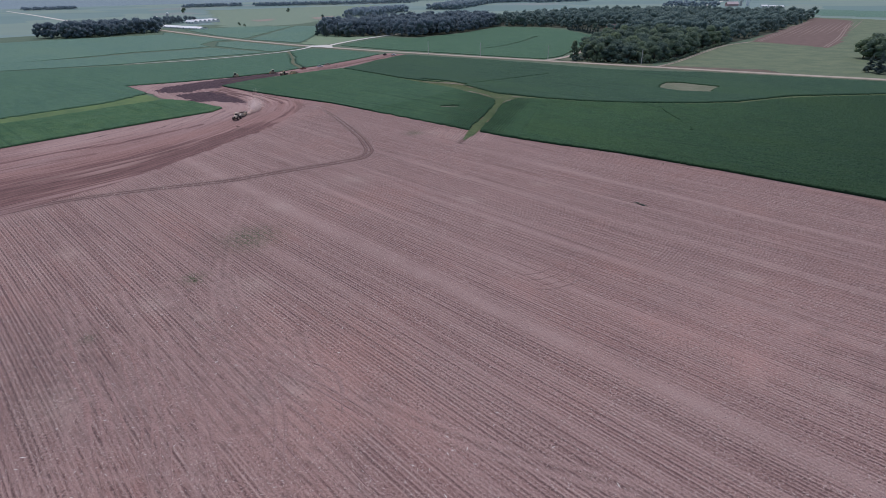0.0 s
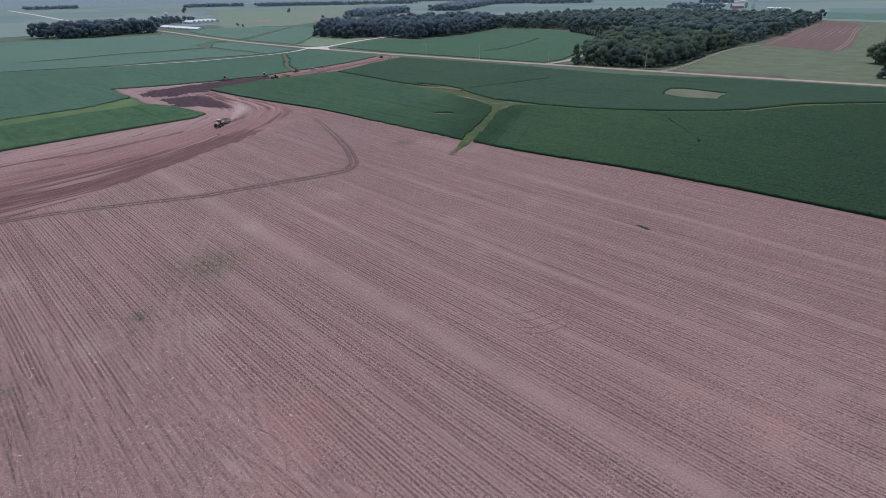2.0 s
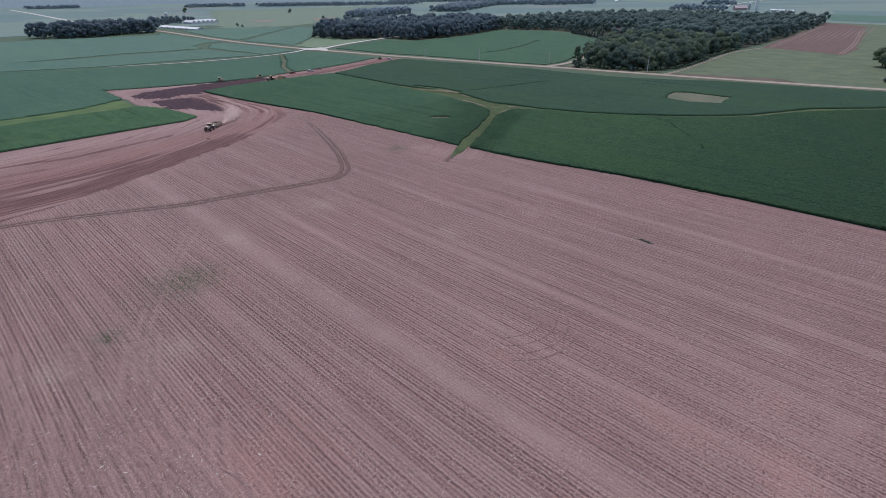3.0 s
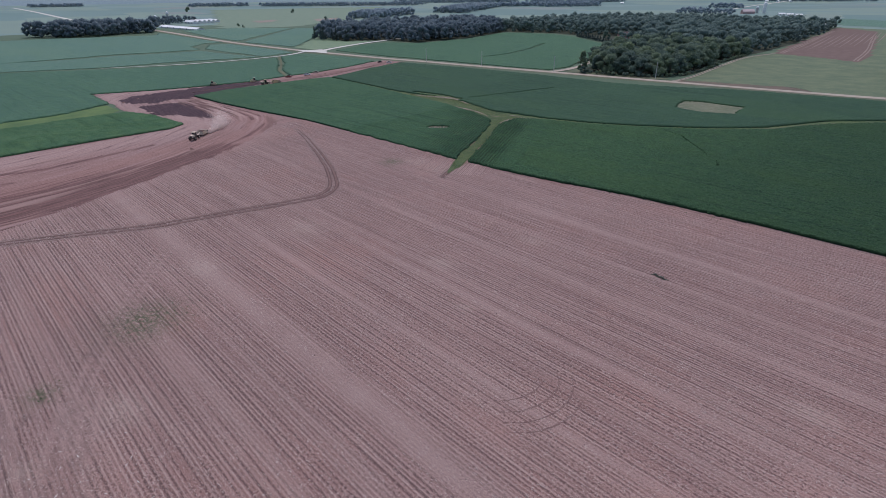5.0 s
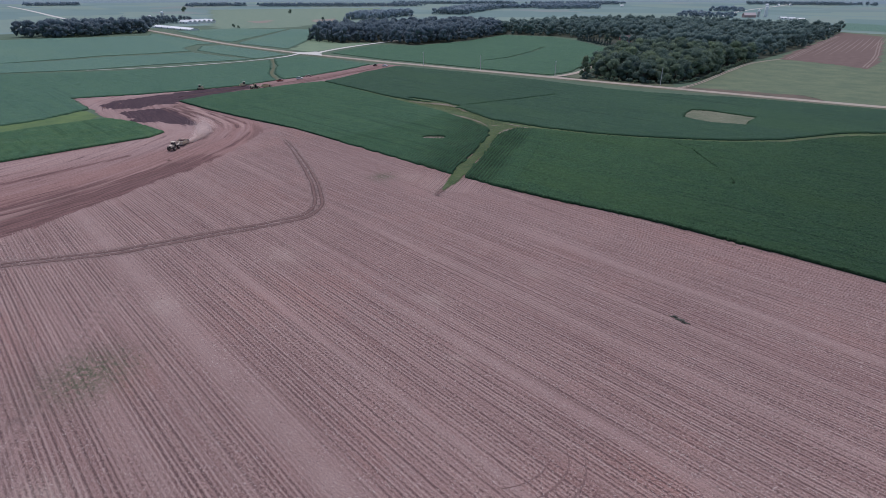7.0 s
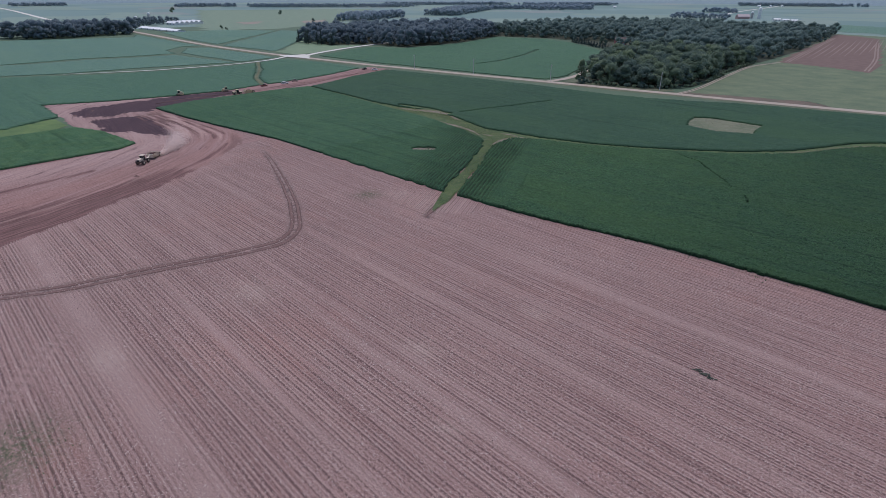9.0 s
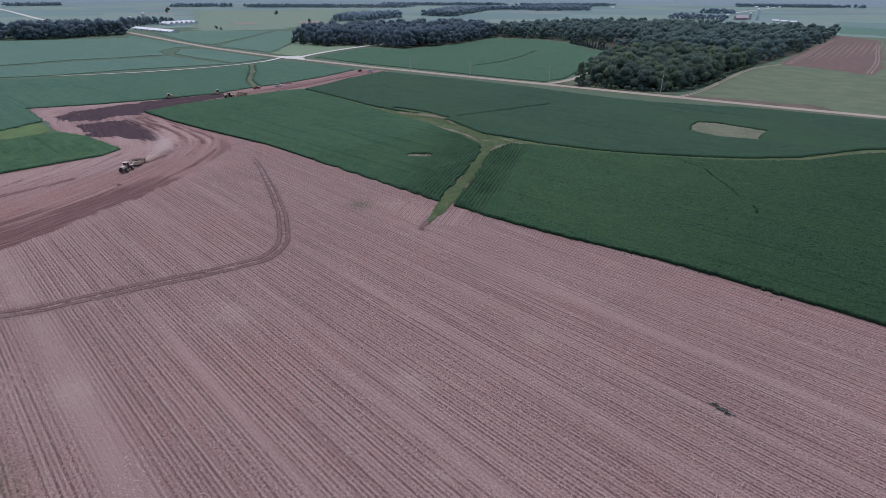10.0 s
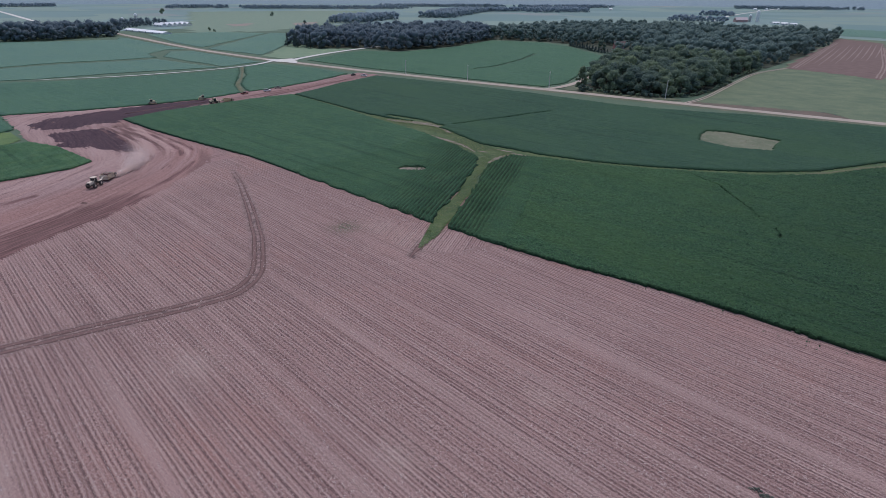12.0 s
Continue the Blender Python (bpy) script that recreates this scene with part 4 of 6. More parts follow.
ribbon("washed_soil", [(-312, 309), (-299, 312), (-289, 315.5), (-276, 316.5), (-258, 310)], [2, 6, 8, 7, 2], 0.13, PALE_WASH, 0.02, 1.5, 6, 0.7, "pale washed-out soil in the waterway", "ground")
ribbon("washed_soil", [(-209, 279), (-211, 288), (-210, 297)], [2, 4, 3], 0.13, PALE_WASH, 0.02, 2, 6, 0.3, "pale washed-out soil in the waterway", "ground")
ribbon("bare_stand", [(-233.5, 245), (-227.5, 250), (-221.5, 255)], [5, 12, 5], 0.10, PALE_WASH, 0.02, 2, 6, 0.2, "bare dry gap in the soybeans", "ground")
ribbon("waterway", [(-212, 298), (-187, 305.5), (-157, 317), (-143, 324.5), (-117, 338.5), (-98, 363), (-79, 394), (-30, 443)], [2.4, 0.8, 1.2, 0.8, 1.6, 3.2, 3, 2], 0.10, THIN_GRASS, 0.05, 1.5, 6, 0.9, "dry yellowed grass along the narrow waterway", "grass")
for a, b, long in ((-216, 300.5, 5), (-223, 292, 3), (-208, 299.5, 4)):
    ribbon("washed_soil", [(a - long, b - 0.5), (a, b), (a + long, b + 1)], [0.8, 3.2, 0.8], 0.16, PALE_WASH, 0.03, 1, 6, 0.5, "pale washed-out soil in the waterway", "ground")
sheet("bare_stand", PAD, 0.10, DEAD, 1.5, 1.0, 0.08, label="pale dead patch inside the soybean field", category="ground")

BEANS_W = [(-334, 40), (-334, 120), (-333, 150), (-339, 160), (-377, 157), (-398, 150), (-399, 117), (-398, 84), (-398, -30), (-334, -30)]
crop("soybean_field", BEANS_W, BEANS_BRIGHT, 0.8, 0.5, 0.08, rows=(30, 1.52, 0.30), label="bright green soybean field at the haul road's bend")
sheet("grass_strip", [(-398, -120), (-420, -120), (-420, 90), (-424, 128), (-432, 148), (-408, 150), (-398, 140)], 0.08, YELLOW_GRASS, 2, 1, label="yellow-green grass strip between crops", category="grass")
BEANS_NW = [(-486, 155), (-437, 152), (-420, 122), (-418, 90), (-418, -120), (-700, -120), (-690, 100), (-640, 184), (-624, 206), (-609, 238), (-596, 279), (-589, 316), (-586, 353), (-603, 405), (-586, 413), (-538, 421), (-484, 418), (-468, 372), (-460, 333), (-459, 300), (-453, 262), (-460, 226), (-469, 195)]
crop("crop_field", BEANS_NW, BEANS_B, 0.8, 1.6, gaps=[([(-592, 372), (-540, 344), (-497, 316), (-455, 299)], 6)], label="green crop field west of the graded ground")
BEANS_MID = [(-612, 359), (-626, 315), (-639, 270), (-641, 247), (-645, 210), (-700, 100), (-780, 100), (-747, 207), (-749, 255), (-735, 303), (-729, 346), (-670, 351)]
crop("crop_field", BEANS_MID, BEANS_FAR_HAZED, 0.3, 2.0, label="far green crop strip")
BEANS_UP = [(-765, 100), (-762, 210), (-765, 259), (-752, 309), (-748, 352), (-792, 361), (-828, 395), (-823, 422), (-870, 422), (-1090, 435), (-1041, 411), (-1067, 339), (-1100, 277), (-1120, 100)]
crop("crop_field", BEANS_UP, BEANS_FAR_HAZED, 0.3, 3.0, label="far green crop field before the wood")
crop("crop_field", [(-748, 361), (-614, 364), (-625, 412), (-703, 414), (-789, 414), (-801, 391)], BEANS_FAR_HAZED, 0.3, 2.5, label="far green wedge of crop by the road")
crop("crop_field", [(-927, 453), (-828, 446), (-1018, 655), (-1108, 605), (-1120, 527), (-1119, 488)], BEANS_FAR_HAZED, 0.3, 3.0, label="far green crop field across the road")
crop("crop_field", [(-805, 442), (-686, 451), (-810, 572), (-919, 696), (-1020, 668)], BEANS_FAR_HAZED, 0.3, 3.0, label="far green crop field across the road")
sheet("hay_meadow", [(-673, 444), (-793, 561), (-740, 560), (-697, 540), (-672, 578), (-640, 488), (-631, 444)], 0.05, OATS, 6, 2, label="pale green hay meadow by the crossroads", category="grass")
BEANS_E = [(-602, 457), (-631, 522), (-641, 571), (-597, 585), (-593, 642), (-593, 687), (-627, 819), (-546, 840), (-490, 816), (-392, 733), (-343, 621), (-309, 511), (-311, 482), (-342, 475), (-400, 470), (-467, 463), (-510, 457)]
crop("crop_field", BEANS_E, BEANS_EAST, 0.5, 2.0, gaps=[([(-423, 524), (-421, 564), (-439, 635), (-461, 691)], 3)], label="green crop field in front of the wood")
sheet("pasture", [(-200, 484), (-198, 523), (-205, 612), (-209, 693), (-203, 754), (-212, 921), (-240, 1296), (-150, 1270), (320, 900), (300, 520), (-88, 505)], 0.05, PASTURE, 5, 1, label="pale mown green pasture beside the road", category="grass")
sheet("ploughed_field", [(-201, 757), (-212, 921), (-224, 1120), (-237, 1284), (-166, 1210), (-146, 1050), (-122, 860), (-112, 720), (-150, 743)], 0.12, PLOUGHED, 5, 2, label="reddish-brown ploughed field with pale wheel lines", category="field", attributes=lambda x, y: dict(row=(x + 0.04 * y) / 2.5, worn=0 * x, pink=0.5 + 0 * x, weed=0 * x, damp=0 * x))
for off in (-1.5, 1.5):
    ribbon("wheel_line", [(-193 + off, 762), (-203 + off, 890), (-212 + off, 1030), (-222 + off, 1180)], 1.5, 0.24, DRY_LINE, 0.06, 10, 4, 0.4, "pale wheel line in the ploughed field", "track")
    ribbon("wheel_line", [(-119 + off, 731), (-127 + off, 850), (-143 + off, 990), (-158 + off, 1120)], 1.5, 0.24, DRY_LINE, 0.06, 10, 4, 0.4, "pale wheel line in the ploughed field", "track")
for i in range(12):
    a, b = -190 + 6.2 * i, 780 + 15 * i + 30 * (i % 2)
    ribbon("wheel_line", [(a - 0.07 * (b + q - 780) - 0.00004 * q * q, b + q) for q in (0, 90, 180, 270)], [0.3, 1.5, 1.2, 0.3], 0.2, DRY_LINE, 0.06, 10, 4, 0.6, "faint pale wheel line in the ploughed field", "track")
sheet("far_green_field", [(-262, 1370), (-150, 1330), (200, 1300), (200, 1500), (-200, 1600), (-300, 1640)], -0.05, BEANS_FAR_HAZED, 20, 6, label="far bright green crop field behind the wood", category="field")

# ---------------------------------------------------------------- roads
ROAD = [(-1700, 520), (-1320, 478), (-1184, 462), (-1048, 450), (-905, 436), (-805, 429), (-727, 428), (-640, 430), (-570, 436), (-490, 443), (-452, 449), (-389, 457), (-333, 465), (-287, 472), (-243, 478), (-203, 484), (-169, 489), (-137, 494), (-89, 502), (0, 516), (400, 560)]
ribbon("verge", ROAD, 19, -0.12, VERGE, 0.28, 8, 6, 0.1, "dry grass verge along the gravel road", "verge")
ribbon("road", ROAD, 8.5, 0.22, GRAVEL, 0.12, 8, 8, 0.04, "pale gravel country road", "road")
ribbon("road", [(-608, 434), (-628, 472), (-646, 517), (-660, 563), (-668, 600), (-690, 700)], 7.5, 0.3, WHITE_GRAVEL, 0.08, 8, 6, 0.05, "white limestone side road running to the wood", "road")
sheet("crossroads", [(-640, 424), (-612, 425), (-585, 430), (-598, 439), (-614, 452), (-626, 452), (-632, 437)], 0.42, WHITE_GRAVEL, 1.5, 1.5, 0.02, label="white limestone gravel spread over the crossroads", category="road")
ribbon("farm_lane", [(-625, 430), (-606, 395), (-600, 359), (-602, 321), (-608, 283), (-615, 262), (-624, 242), (-640, 208)], [5, 4.5, 3.5, 2.5, 3.5, 3, 2, 1], 0.3, WHITE_GRAVEL, 0.06, 5, 6, 0.1, "narrow white farm lane through the crops", "lane")
ribbon("farm_lane", [(-598, 376), (-540, 344), (-497, 316), (-458, 300)], [3, 2.2, 2.6, 4], 0.05, THIN_GRASS, 0.1, 4, 6, 0.4, "dry worn field track between two crops", "lane")
ribbon("farm_lane", [(-303, 470), (-300, 495), (-306, 533), (-326, 595)], 6, 0.3, GRAVEL, 0.06, 5, 6, 0.1, "gravel drive turning off beside a tree", "lane")
for off in (-1.1, 1.1):
    ribbon("farm_lane", [(-200 + off, 484), (-198 + off, 523), (-205 + off, 612), (-209 + off, 693), (-198 + off, 754)], 1.1, 0.26, GRAVEL, 0.02, 5, 4, 0.15, "wheel track of a farm lane along the wood's edge", "lane")
sheet("field_margin", [(-202, 489), (-168, 492), (-136, 497), (-108, 503), (-111, 509), (-123, 516), (-140, 512), (-162, 506), (-180, 502), (-200, 497)], 0.2, BARE_BANK, 1.5, 1.5, 0.05, label="bare brown bank between road and pasture", category="grass")
sheet("field_margin", [(-296, 480), (-280, 480), (-215, 489), (-207, 500), (-222, 502), (-248, 489), (-280, 490), (-300, 520)], 0.12, VERGE, 2, 1, label="mown grass between road and wood", category="grass")

# ---------------------------------------------------------------- trees


def leaves_on(blobs, count, size, r, squash=0.8, rings=4, seg=7):
    """A crown: lumpy closed clumps (x, y, z, radius) with small leaf sprays standing off them."""
    b = np.asarray(blobs, float)
    t, a = np.meshgrid(np.linspace(0.05, 0.96, rings + 1) * np.pi, np.arange(seg) * 2 * np.pi / seg, indexing="ij")
    unit = np.stack([np.sin(t) * np.cos(a), np.sin(t) * np.sin(a), np.cos(t)], -1).reshape(-1, 3)
    lump = b[:, None, :3] + unit[None] * (b[:, 3:4] * (0.60 + 0.24 * r.random((len(b), len(unit)))))[..., None] * np.array([1, 1, squash])
    k, i = np.meshgrid(np.arange(rings), np.arange(seg), indexing="ij")
    n = (i + 1) % seg
    grid = np.stack([k * seg + i, (k + 1) * seg + i, (k + 1) * seg + n, k * seg + n], -1).reshape(-1, 4)
    shell = (grid[None] + np.arange(len(b))[:, None, None] * len(unit)).reshape(-1, 4)
    w = b[:, 3] ** 2
    pick = r.choice(len(b), count, p=w / w.sum())
    d = r.normal(size=(count, 3))
    d /= np.linalg.norm(d, axis=1)[:, None]
    d[:, 2] = np.where(d[:, 2] < -0.35, -d[:, 2], d[:, 2])
    c = b[pick, :3] + d * b[pick, 3:4] * (0.66 + 0.46 * r.random((count, 1))) * np.array([1, 1, squash])
    nrm = d + 0.30 * r.normal(size=(count, 3)) + np.array([0, 0, 0.45])
    nrm /= np.linalg.norm(nrm, axis=1)[:, None]
    a = np.cross(nrm, r.normal(size=(count, 3)))
    a /= np.linalg.norm(a, axis=1)[:, None]
    e = np.cross(nrm, a)
    s = size * (0.6 + 0.8 * r.random((count, 1)))
    v = np.stack([c - a * s, c - e * s * 0.6 + nrm * s * 0.15, c + a * s, c + e * s * 0.6 - nrm * s * 0.1], 1).reshape(-1, 3)
    return np.vstack([v, lump.reshape(-1, 3)]), np.vstack([np.arange(4 * count).reshape(-1, 4), shell + 4 * count])


def crown_blobs(h, spread, r, count=16, lump=0.30):
    """Clumps of a broad crown that starts low: most near its outside."""
    out = []
    for i in range(count):
        a, t = r.random() * 2 * np.pi, (i + r.random()) / count
        rad = spread * (0.45 + 0.4 * r.random()) * math.sin(np.pi * (0.3 + 0.58 * t))
        out.append((rad * math.cos(a), rad * math.sin(a), h * (0.14 + 0.70 * t), spread * lump * (0.8 + 0.6 * r.random())))
    out.append((0, 0, h * 0.80, spread * max(0.36, 1.5 * lump)))
    return out


def limb(bm, a, b, ra, rb, n=6):
    a, b = Vector(a), Vector(b)
    q = (b - a).to_track_quat("Z", "Y")
    rings = [[bm.verts.new(p + q @ Vector((rr * math.cos(6.2832 * i / n), rr * math.sin(6.2832 * i / n), 0))) for i in range(n)] for p, rr in ((a, ra), (b, rb))]
    for i in range(n):
        bm.faces.new((rings[0][i], rings[0][(i + 1) % n], rings[1][(i + 1) % n], rings[1][i]))
    bm.faces.new(rings[1])


def make_tree(h, spread, seed, count, size, material=None, label="", category="tree", clumps=16):
    r = np.random.default_rng(seed)
    root = new("tree")
    blobs = crown_blobs(h, spread, r, clumps, 0.30 if clumps > 20 else 0.38)
    bm = bmesh.new()
    limb(bm, (0, 0, -0.3), (0.02 * h, 0, 0.34 * h), 0.028 * h, 0.018 * h, 8)
    for b in blobs[::3]:
        limb(bm, (0.02 * h, 0, 0.32 * h), b[:3], 0.013 * h, 0.004 * h)
    limb(bm, (0.02 * h, 0, 0.33 * h), (0, 0, 0.8 * h), 0.018 * h, 0.005 * h)
    part("trunk", bm, BARK, root)
    v, q = leaves_on(blobs, count, size, r, rings=4, seg=7)
    crown = new("crown", mesh("crown", v, q, material or LEAVES, True))
    crown.parent = root
    return tagged(root, label, category)


def make_conifer(h, spread, seed, count, size, label=""):
    r = np.random.default_rng(seed)
    root = new("conifer")
    bm = bmesh.new()
    limb(bm, (0, 0, -0.3), (0, 0, 0.95 * h), 0.02 * h, 0.004 * h, 8)
    part("trunk", bm, BARK, root)
    blobs = [(spread * (1 - t) * 0.6 * math.cos(a), spread * (1 - t) * 0.6 * math.sin(a), h * (0.1 + 0.86 * t), spread * (0.08 + 0.42 * (1 - t))) for t, a in zip(np.linspace(0, 1, 22), r.random(22) * 6.28)]
    v, q = leaves_on(blobs, count, size, r, 0.5)
    crown = new("crown", mesh("crown", v, q, NEEDLES, True))
    crown.parent = root
    return tagged(root, label, "tree")


def wood(name, poly, spacing, h, count, size, material, seed, label, holes=(), ragged=-2):
    """A far wood as one mass of leaf clumps: every tree its own crown."""
    r = np.random.default_rng(seed)
    p = np.array(poly, float)
    x, y, _ = lattice(p[:, 0].min(), p[:, 0].max(), spacing, p[:, 1].min(), p[:, 1].max(), spacing)
    x, y = x + (r.random(len(x)) - 0.5) * spacing, y + (r.random(len(x)) - 0.5) * spacing
    ok = inside(poly, x, y)
    for hole in holes:
        ok &= ~inside(hole, x, y)
    ok &= bumps(x, y, 4.5 * spacing, seed) > ragged
    vs, fs, n = [], [], 0
    for a, b in zip(x[ok], y[ok]):
        k = h * (0.6 + 0.65 * r.random())
        spread = (0.39 + 0.16 * r.random()) * k * (1 if count > 40 else 1.6)
        v, q = leaves_on(crown_blobs(k, spread, r, 5 if count > 40 else 3, 0.42), count, size, r, rings=3, seg=5)
        vs.append(v + np.array([a, b, 0]))
        fs.append(q + n)
        n += len(v)
    return tagged(new(name, mesh(name, np.vstack(vs), np.vstack(fs), material, True)), label, "wood", kind="stuff")


def bush_mesh(h, spread, seed, count, size, material, squash=0.8):
    r = np.random.default_rng(seed)
    blobs = [(spread * 0.6 * math.cos(a), spread * 0.6 * math.sin(a), h * (0.25 + 0.4 * b), spread * 0.45) for a, b in zip(r.random(7) * 6.28, r.random(7))]
    v, q = leaves_on(blobs, count, size, r, squash * h / (2 * spread) + 0.3)
    return mesh("bush", v, q, material, True)


CLEARING = [(-505, 850), (-395, 765), (-372, 800), (-392, 850), (-470, 885)]
NEARWOOD = [(-278, 490), (-248, 491), (-222, 503), (-208, 530), (-210, 590), (-216, 637), (-219, 734), (-330, 734), (-335, 640), (-320, 590), (-295, 530)]
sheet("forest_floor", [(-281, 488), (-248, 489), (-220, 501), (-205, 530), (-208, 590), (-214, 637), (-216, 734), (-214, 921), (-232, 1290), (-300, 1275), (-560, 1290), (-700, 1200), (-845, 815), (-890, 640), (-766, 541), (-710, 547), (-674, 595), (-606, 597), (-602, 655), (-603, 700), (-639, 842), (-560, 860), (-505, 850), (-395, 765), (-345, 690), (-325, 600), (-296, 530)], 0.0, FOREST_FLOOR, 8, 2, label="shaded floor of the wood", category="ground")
wood("woodland", [(-219, 734), (-212, 811), (-216, 921), (-235, 1290), (-300, 1275), (-560, 1290), (-700, 1200), (-700, 900), (-645, 840), (-560, 862), (-500, 850), (-396, 765), (-335, 734)], 12.5, 17.5, 66, 1.0, LEAVES_DEEP_HAZED, 41, "deep deciduous woodland behind the road", [CLEARING])
wood("woodland", [(-764, 541), (-710, 548), (-674, 596), (-608, 597), (-604, 655), (-605, 700), (-641, 842), (-700, 900), (-800, 930), (-844, 815), (-890, 640)], 10.5, 19, 56, 1.2, LEAVES_FAR_HAZED, 42, "dark far wood beyond the side road")
wood("woodland", [(-1170, 250), (-1100, 291), (-1090, 348), (-1119, 443), (-1170, 455), (-1200, 350)], 9.5, 21, 60, 1.2, LEAVES_FAR_HAZED, 43, "far block of dark trees beside the road")
wood("woodland", [(-1330, 480), (-1300, 500), (-1400, 640), (-1440, 660), (-1440, 560)], 13, 13, 90, 0.9, LEAVES_FAR_HAZED, 44, "far farmstead trees")
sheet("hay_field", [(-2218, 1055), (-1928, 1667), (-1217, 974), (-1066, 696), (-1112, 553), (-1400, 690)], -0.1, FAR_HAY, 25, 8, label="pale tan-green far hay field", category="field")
sheet("bare_patch", [(-1342, 754), (-1328, 808), (-1250, 753), (-1255, 714)], 0.1, FAR_BARE, 8, 6, label="brown bare patch in the far hay field", category="field")
sheet("bare_patch", [(-1288, 894), (-1298, 966), (-1206, 909), (-1181, 830)], 0.1, FAR_BARE, 8, 6, label="brown bare patch in the far hay field", category="field")
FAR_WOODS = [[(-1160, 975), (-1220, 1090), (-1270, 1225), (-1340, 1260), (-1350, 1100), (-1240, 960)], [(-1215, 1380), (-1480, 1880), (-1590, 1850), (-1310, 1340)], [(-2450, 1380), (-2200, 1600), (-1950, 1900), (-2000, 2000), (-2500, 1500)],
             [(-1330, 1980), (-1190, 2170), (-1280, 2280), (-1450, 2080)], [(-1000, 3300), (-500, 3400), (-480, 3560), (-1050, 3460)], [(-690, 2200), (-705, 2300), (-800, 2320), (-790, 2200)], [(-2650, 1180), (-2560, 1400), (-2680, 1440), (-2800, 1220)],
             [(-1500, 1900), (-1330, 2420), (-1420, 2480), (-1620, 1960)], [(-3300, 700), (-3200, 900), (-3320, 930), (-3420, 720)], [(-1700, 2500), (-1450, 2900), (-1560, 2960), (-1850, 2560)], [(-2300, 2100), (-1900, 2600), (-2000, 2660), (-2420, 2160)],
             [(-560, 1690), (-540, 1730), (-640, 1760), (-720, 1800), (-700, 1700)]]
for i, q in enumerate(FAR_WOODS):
    wood("woodland", q, 13 if i < 2 else 17, 15 if i < 2 else 13, 16, 1.8, LEAVES_DISTANT_HAZED, 50 + i, "distant strip of trees", ragged=-2 if i < 2 else -0.8)

KINDS = [make_tree(h, s, 70 + i, 760, 0.70, clumps=11, label="full-crowned deciduous tree at the wood's edge") for i, (h, s) in enumerate([(17, 7.6), (14, 6.9), (19, 7.9), (12, 6.5), (16, 6.8), (15, 7.8)])]
for k in KINDS:
    k["group"] = "trees of the near wood"
r = np.random.default_rng(5)
p = np.array(NEARWOOD, float)
gx, gy, _ = lattice(p[:, 0].min(), p[:, 0].max(), 10, p[:, 1].min(), p[:, 1].max(), 10)
gx, gy = gx + (r.random(len(gx)) - 0.5) * 7, gy + (r.random(len(gx)) - 0.5) * 7
ok = inside(NEARWOOD, gx, gy)
for i, (a, b) in enumerate(zip(gx[ok], gy[ok])):
    k = KINDS[i % len(KINDS)]
    m = pose(a, b, 0, 0, 0, 360 * r.random())
    if i < len(KINDS):
        k.matrix_basis = m
    else:
        t = copy_thing(k, m)
        t.scale = (0.8 + 0.4 * r.random(),) * 3
# scrub along the foot of the wood
scrub = bush_mesh(3.0, 2.4, 91, 260, 0.35, LEAVES)
line = curve_through([(-277, 486), (-248, 487), (-220, 499), (-205, 530), (-207, 590), (-213, 640), (-216, 730)], 6)
for i, q in enumerate(line):
    ob = tagged(new("bush", scrub), "low green bush at the foot of the wood", "bush", "bushes along the wood")
    ob.matrix_basis = pose(q[0] + 2 * r.random() - 1, q[1] + 2 * r.random() - 1, 0, 0, 0, 360 * r.random()) @ Matrix.Scale(0.6 + 0.7 * r.random(), 4)

# squat bushes between road and pasture, standing in for the bank's shaded face
for i in range(7):
    ob = tagged(new("bush", scrub), "low dark bushes standing in for the bank's shaded face", "bush", "bushes on the road bank")
    ob.matrix_basis = pose(-126 + 2.4 * i, 515.5 - 0.16 * i * i, -0.1, 0, 0, 360 * r.random()) @ Matrix.Diagonal((0.5, 0.4, 0.16 + 0.08 * r.random(), 1))

lone = make_tree(20, 4.6, 81, 3600, 0.5, clumps=40, label="tall lone deciduous tree beside a gravel drive")
lone.matrix_basis = pose(-281, 487, 0, 0, 0, 40)
small = make_tree(6, 3.4, 82, 900, 0.38, clumps=22, label="small round tree beside the lone tree", category="tree")
small.matrix_basis = pose(-277, 481, 0)
dense = make_tree(15, 7.5, 85, 1500, 0.66, clumps=30, label="dark deciduous tree standing alone in pasture")
dense["group"] = "pasture trees"
dense.matrix_basis = pose(-64, 636, 0) @ Matrix.Scale(1.35, 4)
for i, (a, b, hh) in enumerate([(-74, 642, 1.2), (-57, 640, 1.3), (-66, 652, 1.45), (-49, 650, 1.4), (-42, 638, 1.3)]):
    t = copy_thing(dense, pose(a, b, 0, 0, 0, 77 * i))
    t.scale = (hh,) * 3
    tagged(t, "dark deciduous tree standing in a clump on pasture", "tree", "pasture trees")
blue_fir = make_conifer(14, 4.6, 86, 1500, 0.4, "grey-blue conifer on the pasture's edge")
blue_fir["group"] = "pasture conifers"
for i, (a, b, hh) in enumerate([(-57, 547, 0.9), (-50, 541, 1.0), (-43, 545, 1.05), (-52, 556, 1.1), (-36, 550, 1.0)]):
    m = pose(a, b, 0, 0, 0, 60 * i)
    if i == 0:
        blue_fir.matrix_basis = m
    else:
        t = copy_thing(blue_fir, m)
        t.scale = (hh,) * 3
row_fir = make_conifer(9, 2.6, 83, 420, 0.5, "dark conifer in a planted row")
row_fir["group"] = "planted conifer row"
